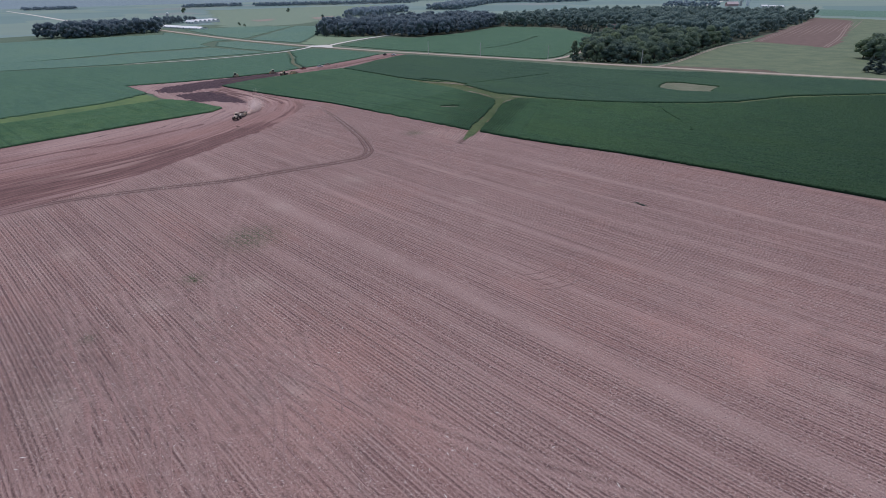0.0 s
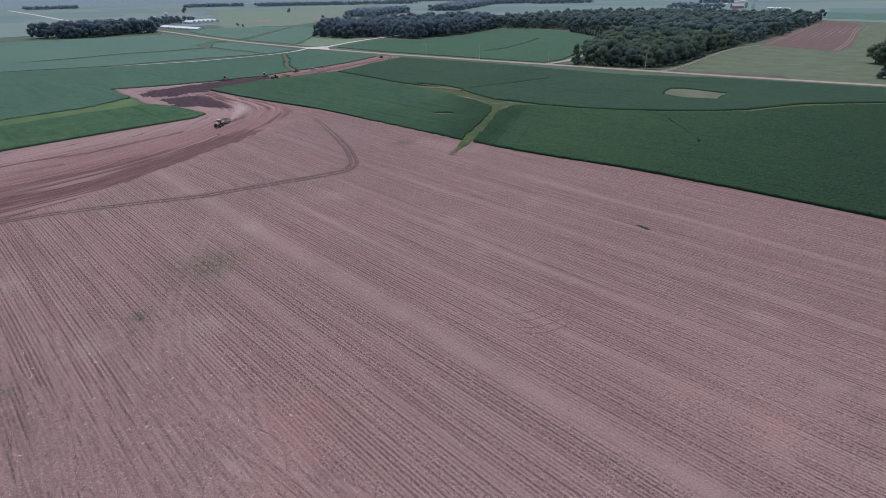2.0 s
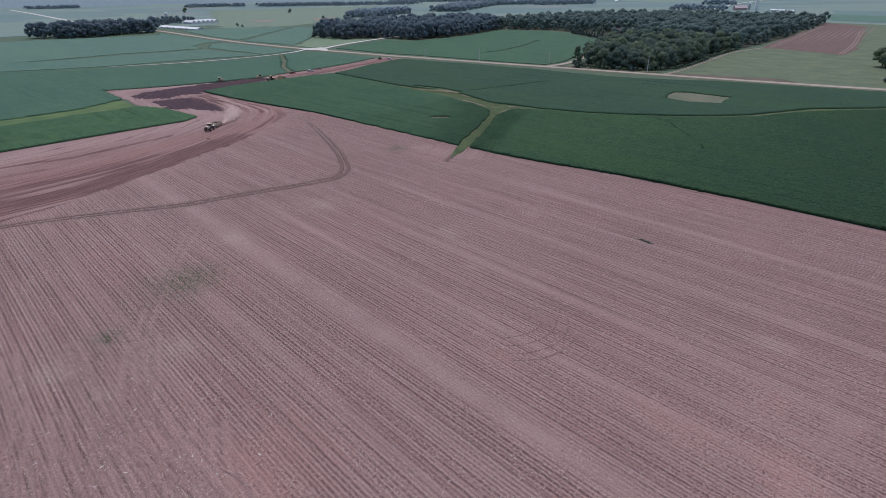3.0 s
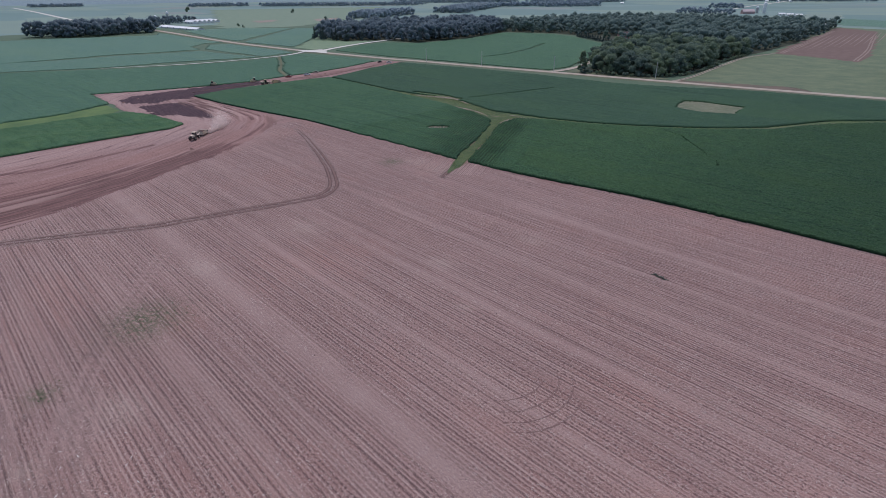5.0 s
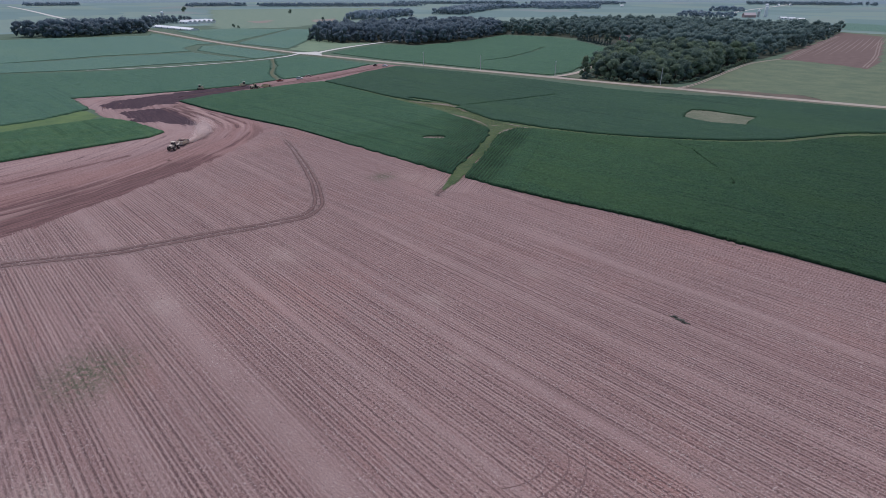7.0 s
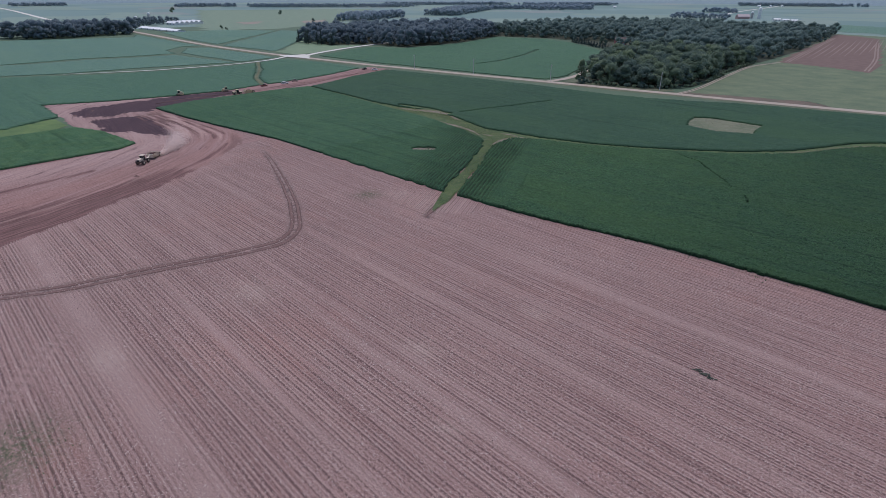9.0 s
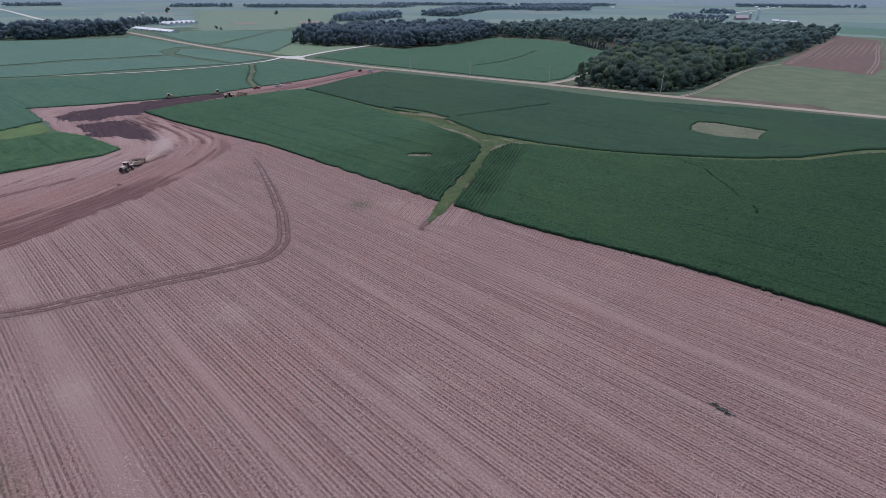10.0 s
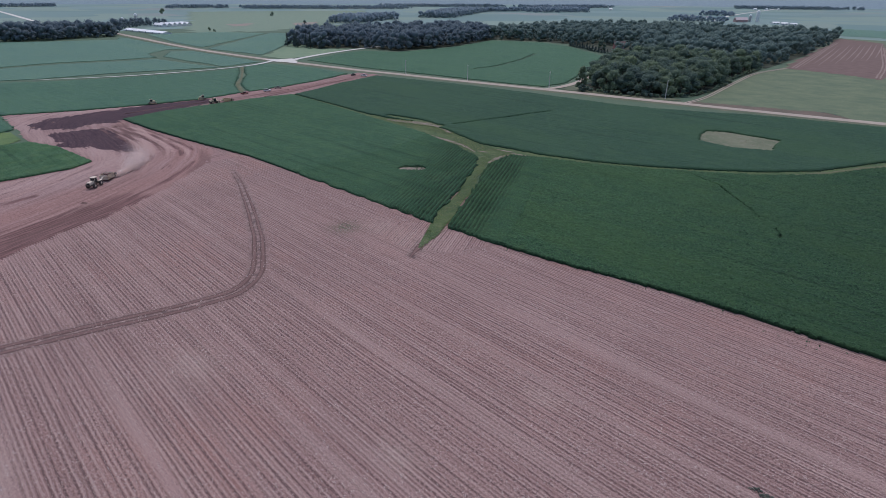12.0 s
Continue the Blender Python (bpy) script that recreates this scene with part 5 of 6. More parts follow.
for i in range(15):
    m = pose(-486 + 6.6 * i, 818 - 4.9 * i + 0.02 * (i - 7) ** 2, 0, 0, 0, 50 * i)
    if i == 0:
        row_fir.matrix_basis = m
    else:
        t = copy_thing(row_fir, m)
        t.scale = (0.85 + 0.3 * r.random(),) * 3
spruce = make_conifer(19, 4.2, 84, 600, 0.8, "tall dark spruce at the wood's end")
spruce["group"] = "spruces at the wood's end"
for i, (a, b) in enumerate([(-766, 538), (-752, 541), (-740, 536), (-728, 543), (-716, 541), (-772, 556), (-702, 548), (-690, 568)]):
    m = pose(a, b, 0, 0, 0, 50 * i)
    if i == 0:
        spruce.matrix_basis = m
    else:
        t = copy_thing(spruce, m)
        t.scale = (0.75 + 0.4 * r.random(),) * 3
for a, b, hh in [(-429, 801, 0.9), (-1670, 1072, 0.9), (-1227, 884, 0.6), (-1150, 615, 0.45), (-1107, 603, 0.4), (-2050, 900, 1.2)]:
    t = copy_thing(KINDS[1], pose(a, b, 0, 0, 0, a))
    t.scale = (hh,) * 3
    tagged(t, "solitary far deciduous tree among fields", "tree", "solitary trees")

# ---------------------------------------------------------------- poles, buildings
WHITE_PAINT = plain("white_painted_metal", (0.88, 0.88, 0.86), (0.75, 0.75, 0.73), 0.5, scale=0.2)
RED_PAINT = plain("faded_red_boards", (0.34, 0.12, 0.10), (0.42, 0.22, 0.19), 0.8, scale=0.3)
BARN_WALL = plain("faded_barn_boards", (0.44, 0.27, 0.25), (0.50, 0.36, 0.33), 0.8, scale=0.3)
FADED_ROOF = plain("faded_pinkish_roofing", (0.56, 0.45, 0.44), (0.62, 0.52, 0.50), 0.7, scale=0.2)
GREY_ROOF = plain("grey_roofing", (0.30, 0.30, 0.31), (0.42, 0.41, 0.41), 0.7, scale=0.2)
DARK_ROOF = plain("dark_shingles", (0.16, 0.11, 0.10), (0.12, 0.09, 0.085), 0.8, scale=0.4)
CONCRETE = plain("pale_concrete_staves", (0.50, 0.49, 0.47), (0.40, 0.39, 0.37), 0.85, scale=0.3)
DARK_GLASS = plain("dark_glass", (0.02, 0.025, 0.03), (0.03, 0.035, 0.04), 0.15, scale=0.5)


def box(bm, at, size, bevel=0.0, top=1.0):
    """A block on its centre; top narrows its upper face."""
    vs = [bm.verts.new((at[0] + sx * size[0] / 2 * (top if sz > 0 else 1), at[1] + sy * size[1] / 2 * (top if sz > 0 else 1), at[2] + sz * size[2] / 2)) for sz in (-1, 1) for sy in (-1, 1) for sx in (-1, 1)]
    fs = [bm.faces.new([vs[i] for i in q]) for q in ((0, 2, 3, 1), (4, 5, 7, 6), (0, 1, 5, 4), (2, 6, 7, 3), (0, 4, 6, 2), (1, 3, 7, 5))]
    if bevel:
        edges = list({e for q in fs for e in q.edges})
        bmesh.ops.bevel(bm, geom=edges, offset=bevel, segments=2, affect="EDGES", clamp_overlap=True)
    return bm


def boxed(*args, **kw):
    return box(bmesh.new(), *args, **kw)


def drum(bm, at, radius, width, axis="Y", n=16, hollow=0.0):
    """A short cylinder with rounded shoulders about the given axis."""
    prof = [(hollow, -0.5), (radius * 0.9, -0.5), (radius, -0.36), (radius, 0.36), (radius * 0.9, 0.5), (hollow, 0.5)]
    rings = []
    for rr, u in prof:
        ring = []
        for i in range(n):
            c, d = rr * math.cos(6.28319 * i / n), rr * math.sin(6.28319 * i / n)
            q = (c, u * width, d) if axis == "Y" else (c, d, u * width) if axis == "Z" else (u * width, c, d)
            ring.append(bm.verts.new(Vector(at) + Vector(q)))
        rings.append(ring)
    for a, b in zip(rings, rings[1:]):
        for i in range(n):
            bm.faces.new((a[i], a[(i + 1) % n], b[(i + 1) % n], b[i]))
    bmesh.ops.recalc_face_normals(bm, faces=bm.faces)
    return bm


def utility_pole(h=13.0):
    root = new("utility_pole")
    bm = bmesh.new()
    limb(bm, (0, 0, -0.5), (0, 0, h), 0.3, 0.22, 10)
    part("pole", bm, POLE_WOOD, root)
    part("crossarm", boxed((0, 0, h - 0.7), (0.14, 2.4, 0.18), 0.02), POLE_WOOD, root)
    for y in (-1.05, -0.4, 0.4, 1.05):
        bm = bmesh.new()
        limb(bm, (0, y, h - 0.61), (0, y, h - 0.38), 0.07, 0.045, 8)
        part("insulator", bm, CONCRETE, root)
    return tagged(root, "weathered wooden utility pole beside the gravel road", "utility pole", "roadside poles")


first = utility_pole()
for i, (a, b) in enumerate([(-440, 451), (-378, 465), (-303, 476), (-217, 494)]):
    m = pose(a, b, 0, 0, 0, 8)
    if i == 0:
        first.matrix_basis = m
    else:
        copy_thing(first, m)


def gable_hall(name, length, width, eave, ridge, walls, roof_mat, label, category="building", doors=0):
    """A long building with a pitched roof along its own x."""
    root = new(name)
    part("wall", boxed((0, 0, eave / 2), (length, width, eave)), walls, root)
    bm = bmesh.new()
    o, e = 0.5, length / 2 + 0.5
    pts = [(-e, -width / 2 - o, eave - 0.25), (-e, 0, ridge), (-e, width / 2 + o, eave - 0.25)]
    low = [(p[0], p[1], p[2] - 0.18) for p in pts]
    a = [bm.verts.new(p) for p in pts + low]
    b = [bm.verts.new((-p[0], p[1], p[2])) for p in pts + low]
    for q in ((0, 1), (1, 2), (2, 5), (5, 4), (4, 3), (3, 0)):
        bm.faces.new((a[q[0]], a[q[1]], b[q[1]], b[q[0]]))
    bm.faces.new((a[0], a[3], a[4], a[1])), bm.faces.new((a[1], a[4], a[5], a[2]))
    bm.faces.new((b[0], b[1], b[4], b[3])), bm.faces.new((b[1], b[2], b[5], b[4]))
    bmesh.ops.recalc_face_normals(bm, faces=bm.faces)
    part("roof", bm, roof_mat, root)
    for s in (-1, 1):
        bm = bmesh.new()
        t = [bm.verts.new((s * length / 2, y, z)) for y, z in ((-width / 2, eave), (width / 2, eave), (0, ridge - 0.2))]
        bm.faces.new(t)
        bmesh.ops.solidify(bm, geom=bm.faces[:], thickness=0.2)
        part("gable", bm, walls, root)
    for i in range(doors):
        part("door", boxed((-length / 2 + (i + 0.5) * length / doors, -width / 2 - 0.06, 1.3), (min(3.0, length / doors * 0.5), 0.14, 2.6), 0.03), GREY_ROOF, root)
    return tagged(root, label, category)


def silo(h, radius, body, cap, label):
    root = new("silo")
    bm = bmesh.new()
    drum(bm, (0, 0, h / 2), radius, h, "Z", 24)
    part("body", bm, body, root)
    bm = bmesh.new()
    bmesh.ops.create_uvsphere(bm, u_segments=24, v_segments=10, radius=radius * 1.02)
    bmesh.ops.translate(bm, verts=bm.verts, vec=(0, 0, h))
    part("dome", bm, cap, root)
    for k in range(1, 6):
        bm = bmesh.new()
        drum(bm, (0, 0, h * k / 6), radius * 1.015, 0.25, "Z", 24, radius * 0.9)
        part("hoop", bm, GREY_ROOF, root)
    bm = bmesh.new()
    limb(bm, (radius + 0.5, 0, 0), (radius + 0.5, 0, h), 0.45, 0.45, 8)
    part("chute", bm, cap, root)
    return tagged(root, label, "silo", "farm silos")


silo(24, 4.4, WHITE_PAINT, WHITE_PAINT, "tall white domed silo beside a red barn").matrix_basis = pose(-516, 1850, 0)
silo(15, 3.4, CONCRETE, WHITE_PAINT, "shorter pale concrete silo with white dome").matrix_basis = pose(-530, 1835, 0)
silo(19, 3.4, CONCRETE, WHITE_PAINT, "pale concrete silo among far farm trees").matrix_basis = pose(-1474, 605, 0)
silo(13, 3.0, CONCRETE, WHITE_PAINT, "low concrete silo among far farm trees").matrix_basis = pose(-1446, 566, 0)
gable_hall("barn", 32, 14, 6, 12, BARN_WALL, FADED_ROOF, "faded red gabled barn below the silos", doors=2).matrix_basis = pose(-540, 1790, 0, 0, 0, 43)
gable_hall("shed", 12, 8, 3.5, 6, WHITE_PAINT, WHITE_PAINT, "small white farm shed", doors=1).matrix_basis = pose(-600, 1760, 0, 0, 0, 20)
for i in range(3):
    gable_hall("shed", 17, 10, 3.2, 5.5, WHITE_PAINT, WHITE_PAINT, "low white machine shed with pale roof", doors=2).matrix_basis = pose(-447 + 24 * i, 1752 - 20 * i, 0, 0, 0, 43)
gable_hall("poultry_barn", 155, 16, 2.2, 4.6, WHITE_PAINT, WHITE_PAINT, "very long low white poultry barn", doors=6).matrix_basis = pose(-1184, 513, 0, 0, 0, 3)
for i in range(6):
    gable_hall("poultry_barn", 42, 10, 3.5, 7.0, WHITE_PAINT, WHITE_PAINT, "white metal barn in a close row", doors=3).matrix_basis = pose(-1352 - 3 * i, 606 + 12 * i, 0, 0, 0, 2)
gable_hall("house", 15, 9, 5.5, 9.5, RED_PAINT, DARK_ROOF, "reddish farmhouse half hidden by trees", "house", 3).matrix_basis = pose(-420, 836, 0, 0, 0, 40)
gable_hall("house", 12, 9, 5, 8.5, WHITE_PAINT, GREY_ROOF, "white farmhouse with grey roof", "house", 2).matrix_basis = pose(-660, 1900, 0, 0, 0, 30)
for a, b in [(-820, 3150), (-860, 3120), (-780, 3200)]:
    gable_hall("house", 14, 9, 5, 9, WHITE_PAINT, WHITE_PAINT, "tiny far white farm building", "house", 1).matrix_basis = pose(a, b, 0, 0, 0, a)
gable_hall("house", 14, 10, 4, 7, WHITE_PAINT, WHITE_PAINT, "far white farm building near woods", "house", 1).matrix_basis = pose(-1300, 2550, 0, 0, 0, 30)
ribbon("farm_lane", [(-645, 1930), (-670, 2050), (-733, 2455), (-807, 3138), (-870, 3600)], 11, 0.4, WHITE_GRAVEL, 0.1, 40, 4, 0.05, "far pale road beyond the farm", "road")
ribbon("farm_lane", [(-1700, 470), (-1946, 497), (-2589, 570), (-3300, 640)], 12, 0.4, WHITE_GRAVEL, 0.1, 40, 4, 0.05, "far pale road behind the trees", "road")

# ---------------------------------------------------------------- machines and vehicles
YELLOW = plain("dusty_yellow_paint", (0.74, 0.60, 0.36), (0.64, 0.54, 0.40), 0.6, scale=1.2)
CREAM = plain("dusty_cream_paint", (0.76, 0.66, 0.52), (0.55, 0.44, 0.34), 0.6, scale=1.2)
RUBBER = plain("dusty_rubber", (0.05, 0.042, 0.038), (0.11, 0.085, 0.075), 0.9, scale=2.5)
STEEL = plain("worn_dark_steel", (0.10, 0.085, 0.075), (0.16, 0.12, 0.10), 0.6, 0.4, scale=2.0)
CAR_WHITE = plain("white_car_paint", (0.80, 0.80, 0.80), (0.70, 0.69, 0.67), 0.3, scale=0.6)
CAR_RED = plain("dark_red_car_paint", (0.25, 0.05, 0.04), (0.20, 0.06, 0.05), 0.35, scale=0.6)
CAR_TAN = plain("dusty_tan_car_paint", (0.40, 0.33, 0.26), (0.33, 0.27, 0.22), 0.4, scale=0.6)
BLACK = plain("black_plastic", (0.02, 0.02, 0.02), (0.03, 0.03, 0.03), 0.6, scale=2.0)
LAMP_RED = plain("red_lamp_lens", (0.4, 0.02, 0.02), rough=0.3)
LAMP_CLEAR = plain("clear_lamp_lens", (0.7, 0.7, 0.68), rough=0.2)


def wheel(parent, at, radius, width, rim_mat):
    bm = drum(bmesh.new(), at, radius, width, "Y", 20, radius * 0.5)
    t = part("wheel", bm, RUBBER, parent)
    part("rim", drum(bmesh.new(), at, radius * 0.52, width * 0.8, "Y", 14), rim_mat, t)
    return t


def tractor(root, paint):
    """A four-wheel-drive articulated tractor, nose towards +x, its hitch at x = -3.4."""
    hood = part("hood", boxed((2.0, 0, 2.0), (3.0, 1.3, 1.1), 0.12), paint, root)
    part("grille", boxed((3.53, 0, 1.95), (0.08, 1.0, 0.8), 0.02), BLACK, hood)
    part("front_frame", boxed((1.6, 0, 1.15), (3.9, 1.0, 0.6), 0.06), STEEL, root)
    part("rear_frame", boxed((-2.0, 0, 1.15), (3.2, 1.1, 0.7), 0.06), STEEL, root)
    cab = part("cab", boxed((-0.3, 0, 2.55), (1.7, 1.75, 1.9), 0.1, 0.9), DARK_GLASS, root)
    part("roof", boxed((-0.3, 0, 3.55), (1.9, 1.9, 0.18), 0.05), paint, cab)
    for sx in (-1, 1):
        for sy in (-1, 1):
            bm = bmesh.new()
            limb(bm, (-0.3 + sx * 0.84, sy * 0.86, 1.7), (-0.3 + sx * 0.76, sy * 0.78, 3.5), 0.06, 0.06, 6)
            part("cab_post", bm, paint, cab)
    bm = bmesh.new()
    limb(bm, (1.2, 0.5, 2.5), (1.2, 0.5, 3.7), 0.09, 0.09, 8)
    part("exhaust", bm, STEEL, root)
    for x in (1.9, -2.0):
        for sy in (-1, 1):
            wheel(root, (x, sy * 1.35, 0.97), 0.97, 0.78, paint)
            if x < 0:
                part("fender", boxed((x, sy * 1.35, 2.02), (1.7, 0.85, 0.1), 0.04), paint, root)
    return root


def pan(root, shift, paint):
    """A pull-type scraper bowl behind the hitch."""
    bm = bmesh.new()
    limb(bm, (shift + 5.2, 0, 1.0), (shift + 2.2, 0, 1.9), 0.2, 0.26, 8)
    part("gooseneck", bm, paint, root)
    part("yoke", boxed((shift + 2.2, 0, 2.0), (0.4, 3.5, 0.5), 0.06), paint, root)
    for sy in (-1, 1):
        bm = bmesh.new()
        side = [(2.2, 0.55), (-2.6, 0.55), (-2.6, 2.2), (1.2, 2.5), (2.2, 1.7)]
        f = bm.faces.new([bm.verts.new((shift + x, sy * 1.65, z)) for x, z in side])
        bmesh.ops.solidify(bm, geom=[f], thickness=0.12)
        part("bowl_side", bm, paint, root)
        bm = bmesh.new()
        limb(bm, (shift + 2.2, sy * 1.8, 2.0), (shift - 0.6, sy * 1.8, 1.2), 0.12, 0.12, 6)
        part("draft_arm", bm, paint, root)
    part("bowl_floor", boxed((shift - 0.3, 0, 0.6), (4.6, 3.3, 0.12), 0.02), STEEL, root)
    part("soil_load", boxed((shift - 0.4, 0, 1.6), (3.9, 3.1, 1.7), 0.4, 0.7), TRACK, root, "loose brown earth")
    part("apron", boxed((shift + 2.1, 0, 1.15), (0.2, 3.3, 1.2), 0.05), paint, root)
    part("tailgate", boxed((shift - 2.6, 0, 1.5), (0.18, 3.2, 1.5), 0.05), paint, root)
    part("push_frame", boxed((shift - 4.0, 0, 1.2), (2.6, 0.7, 0.5), 0.06), STEEL, root)
    for sy in (-1, 1):
        wheel(root, (shift - 3.7, sy * 1.15, 0.9), 0.9, 0.75, paint)


def scraper_train(paint, label):
    root = new("scraper")
    tractor(root, paint)
    pan(root, -8.6, paint)
    return tagged(root, label, "scraper", "earthmoving machines")


def bulldozer(label):
    root = new("bulldozer")
    for sy in (-1, 1):
        bm = bmesh.new()
        n = 16
        prof = [(1.5 + 0.5 * math.cos(a), 0.5 + 0.5 * math.sin(a)) for a in np.linspace(-np.pi / 2, np.pi / 2, n // 2)] + [(-1.5 + 0.5 * math.cos(a), 0.5 + 0.5 * math.sin(a)) for a in np.linspace(np.pi / 2, 3 * np.pi / 2, n // 2)]
        f = bm.faces.new([bm.verts.new((x, sy * 1.05 - 0.28, z)) for x, z in prof])
        e = bmesh.ops.extrude_face_region(bm, geom=[f])
        bmesh.ops.translate(bm, verts=[v for v in e["geom"] if isinstance(v, bmesh.types.BMVert)], vec=(0, 0.56, 0))
        bmesh.ops.recalc_face_normals(bm, faces=bm.faces)
        t = part("track", bm, STEEL, root)
        for x in (-1.5, -0.75, 0, 0.75, 1.5):
            part("roller", drum(bmesh.new(), (x, sy * 1.05 + sy * 0.28, 0.45), 0.26, 0.1, "Y", 10), YELLOW, t)
    part("body", boxed((0.2, 0, 1.1), (3.0, 1.5, 0.8), 0.08), YELLOW, root)
    part("hood", boxed((1.1, 0, 1.85), (1.6, 1.2, 0.8), 0.1), YELLOW, root)
    cab = part("cab", boxed((-0.5, 0, 2.3), (1.4, 1.5, 1.5), 0.08, 0.92), DARK_GLASS, root)
    part("roof", boxed((-0.5, 0, 3.1), (1.7, 1.7, 0.14), 0.04), CREAM, cab)
    bm = bmesh.new()
    a = [bm.verts.new((2.5 - 0.25 * math.sin(t * np.pi), y, 0.1 + 1.2 * t)) for y in (-1.8, 1.8) for t in np.linspace(0, 1, 6)]
    fs = [bm.faces.new((a[i], a[i + 1], a[i + 7], a[i + 6])) for i in range(5)]
    bmesh.ops.solidify(bm, geom=fs, thickness=0.1)
    part("blade", bm, YELLOW, root)
    for sy in (-1, 1):
        bm = bmesh.new()
        limb(bm, (-0.2, sy * 1.45, 0.6), (2.3, sy * 1.45, 0.5), 0.1, 0.1, 6)
        part("push_arm", bm, YELLOW, root)
    part("ripper", boxed((-2.1, 0, 0.9), (0.6, 1.6, 0.5), 0.06), STEEL, root)
    return tagged(root, label, "bulldozer", "earthmoving machines")


def pickup(paint, label, closed=False):
    root = new("car" if closed else "pickup_truck")
    part("body", boxed((0, 0, 0.78), (5.6, 1.95, 0.72), 0.14), paint, root)
    cab = part("cab", boxed((-0.7 if closed else 0.25, 0, 1.46), (3.6 if closed else 2.1, 1.75, 0.75), 0.16, 0.82), DARK_GLASS, root)
    part("roof", boxed((-0.7 if closed else 0.25, 0, 1.86), (2.8 if closed else 1.6, 1.45, 0.08), 0.03), paint, cab)
    if not closed:
        part("load_bed", boxed((-1.8, 0, 1.15), (1.75, 1.55, 0.06), 0.01), BLACK, root)
        for sy in (-1, 1):
            part("bed_rail", boxed((-1.8, sy * 0.87, 1.22), (1.9, 0.14, 0.22), 0.03), paint, root)
    for sx in (-1, 1):
        part("bumper", boxed((sx * 2.84, 0, 0.55), (0.16, 1.8, 0.22), 0.04), STEEL, root)
        for sy in (-1, 1):
            part("headlight" if sx > 0 else "tail_light", boxed((sx * 2.79, sy * 0.78, 0.9), (0.08, 0.3, 0.2), 0.02), LAMP_CLEAR if sx > 0 else LAMP_RED, root)
            wheel(root, (sx * 1.75, sy * 0.86, 0.38), 0.38, 0.26, STEEL)
    return tagged(root, label, "car" if closed else "pickup truck", "site vehicles")


scraper_train(CREAM, "dusty cream tractor pulling a loaded scraper pan").matrix_basis = pose(-300, 149, 0.2, 0, 0, -48)
scraper_train(YELLOW, "dusty yellow tractor pulling a scraper pan").matrix_basis = pose(-430.5, 263, 0.2, 0, 0, -88)
bulldozer("dusty yellow bulldozer on dark topsoil").matrix_basis = pose(-459, 234, 0.2, 0, 0, 70)
bulldozer("dusty yellow bulldozer at the field's edge").matrix_basis = pose(-450, 264, 0.2, 0, 0, -100)
pickup(CAR_RED, "dark red pickup truck at the haul road's edge").matrix_basis = pose(-450, 296, 0.2, 0, 0, 95)
pickup(CAR_WHITE, "white station car parked on graded earth", True).matrix_basis = pose(-449, 314, 0.2, 0, 0, 80)
pickup(CAR_TAN, "dusty tan pickup truck beside the crop").matrix_basis = pose(-455, 327, 0.2, 0, 0, 60)
pickup(CAR_WHITE, "white pickup truck parked near the gravel road").matrix_basis = pose(-460, 418, 0.2, 0, 0, 20)
pickup(BLACK, "black pickup truck beside the gravel road").matrix_basis = pose(-470, 414, 0.2, 0, 0, 110)

# ---------------------------------------------------------------- small growth and residue


def sprays(name, poly, density, size, z0, z1, material, seed, label, category="leaves", flat=0.6, where=None):
    """Loose leaves or stalks scattered over a plan polygon."""
    r = np.random.default_rng(seed)
    p = np.array(poly, float)
    lo, hi = p.min(0), p.max(0)
    n = int(density * (hi - lo).prod())
    q = lo + r.random((n, 2)) * (hi - lo)
    ok = inside(poly, q[:, 0], q[:, 1])
    if where is not None:
        ok &= where(q[:, 0], q[:, 1], r.random(n))
    q = q[ok]
    n = len(q)
    c = np.c_[q, z0 + (z1 - z0) * r.random(n)]
    nrm = r.normal(size=(n, 3)) * flat + np.array([0, 0, 1])
    nrm /= np.linalg.norm(nrm, axis=1)[:, None]
    a = np.cross(nrm, r.normal(size=(n, 3)))
    a /= np.linalg.norm(a, axis=1)[:, None]
    e = np.cross(nrm, a)
    s = np.asarray(size)[None] * (0.5 + r.random((n, 1)))
    v = np.stack([c - a * s[:, :1], c - e * s[:, 1:], c + a * s[:, :1], c + e * s[:, 1:]], 1).reshape(-1, 3)
    return tagged(new(name, mesh(name, v, np.arange(4 * n).reshape(-1, 4), material)), label, category, kind="stuff")


LEAF_BEAN = leaf_material("soybean_leaf", (0.028, 0.074, 0.038), (0.038, 0.094, 0.046), (0.056, 0.125, 0.060), 0.2, 0.3)
STALK = leaf_material("corn_stalk_residue", (0.36, 0.28, 0.25), (0.48, 0.39, 0.35), (0.62, 0.54, 0.48), 0.2, 0.0)
CLOD = leaf_material("dark_clods", (0.15, 0.10, 0.096), (0.18, 0.125, 0.118), (0.22, 0.155, 0.145), 0.2, 0.0)
FIELD = [(-220, -10), (25, -10), (25, 214), (-180, 208), (-300, 205), (-296, 199), (-260, 150), (-236, 100), (-230, 70), (-220, 40)]
sprays("corn_residue", FIELD, 1.7, (0.2, 0.04), 0.06, 0.16, STALK, 103, "pale corn stalk pieces strewn over tilled soil", "crop residue", 0.25)
sprays("soil_clods", FIELD, 0.3, (0.12, 0.09), 0.04, 0.10, CLOD, 104, "dark clods strewn over tilled soil", "soil", 0.5)
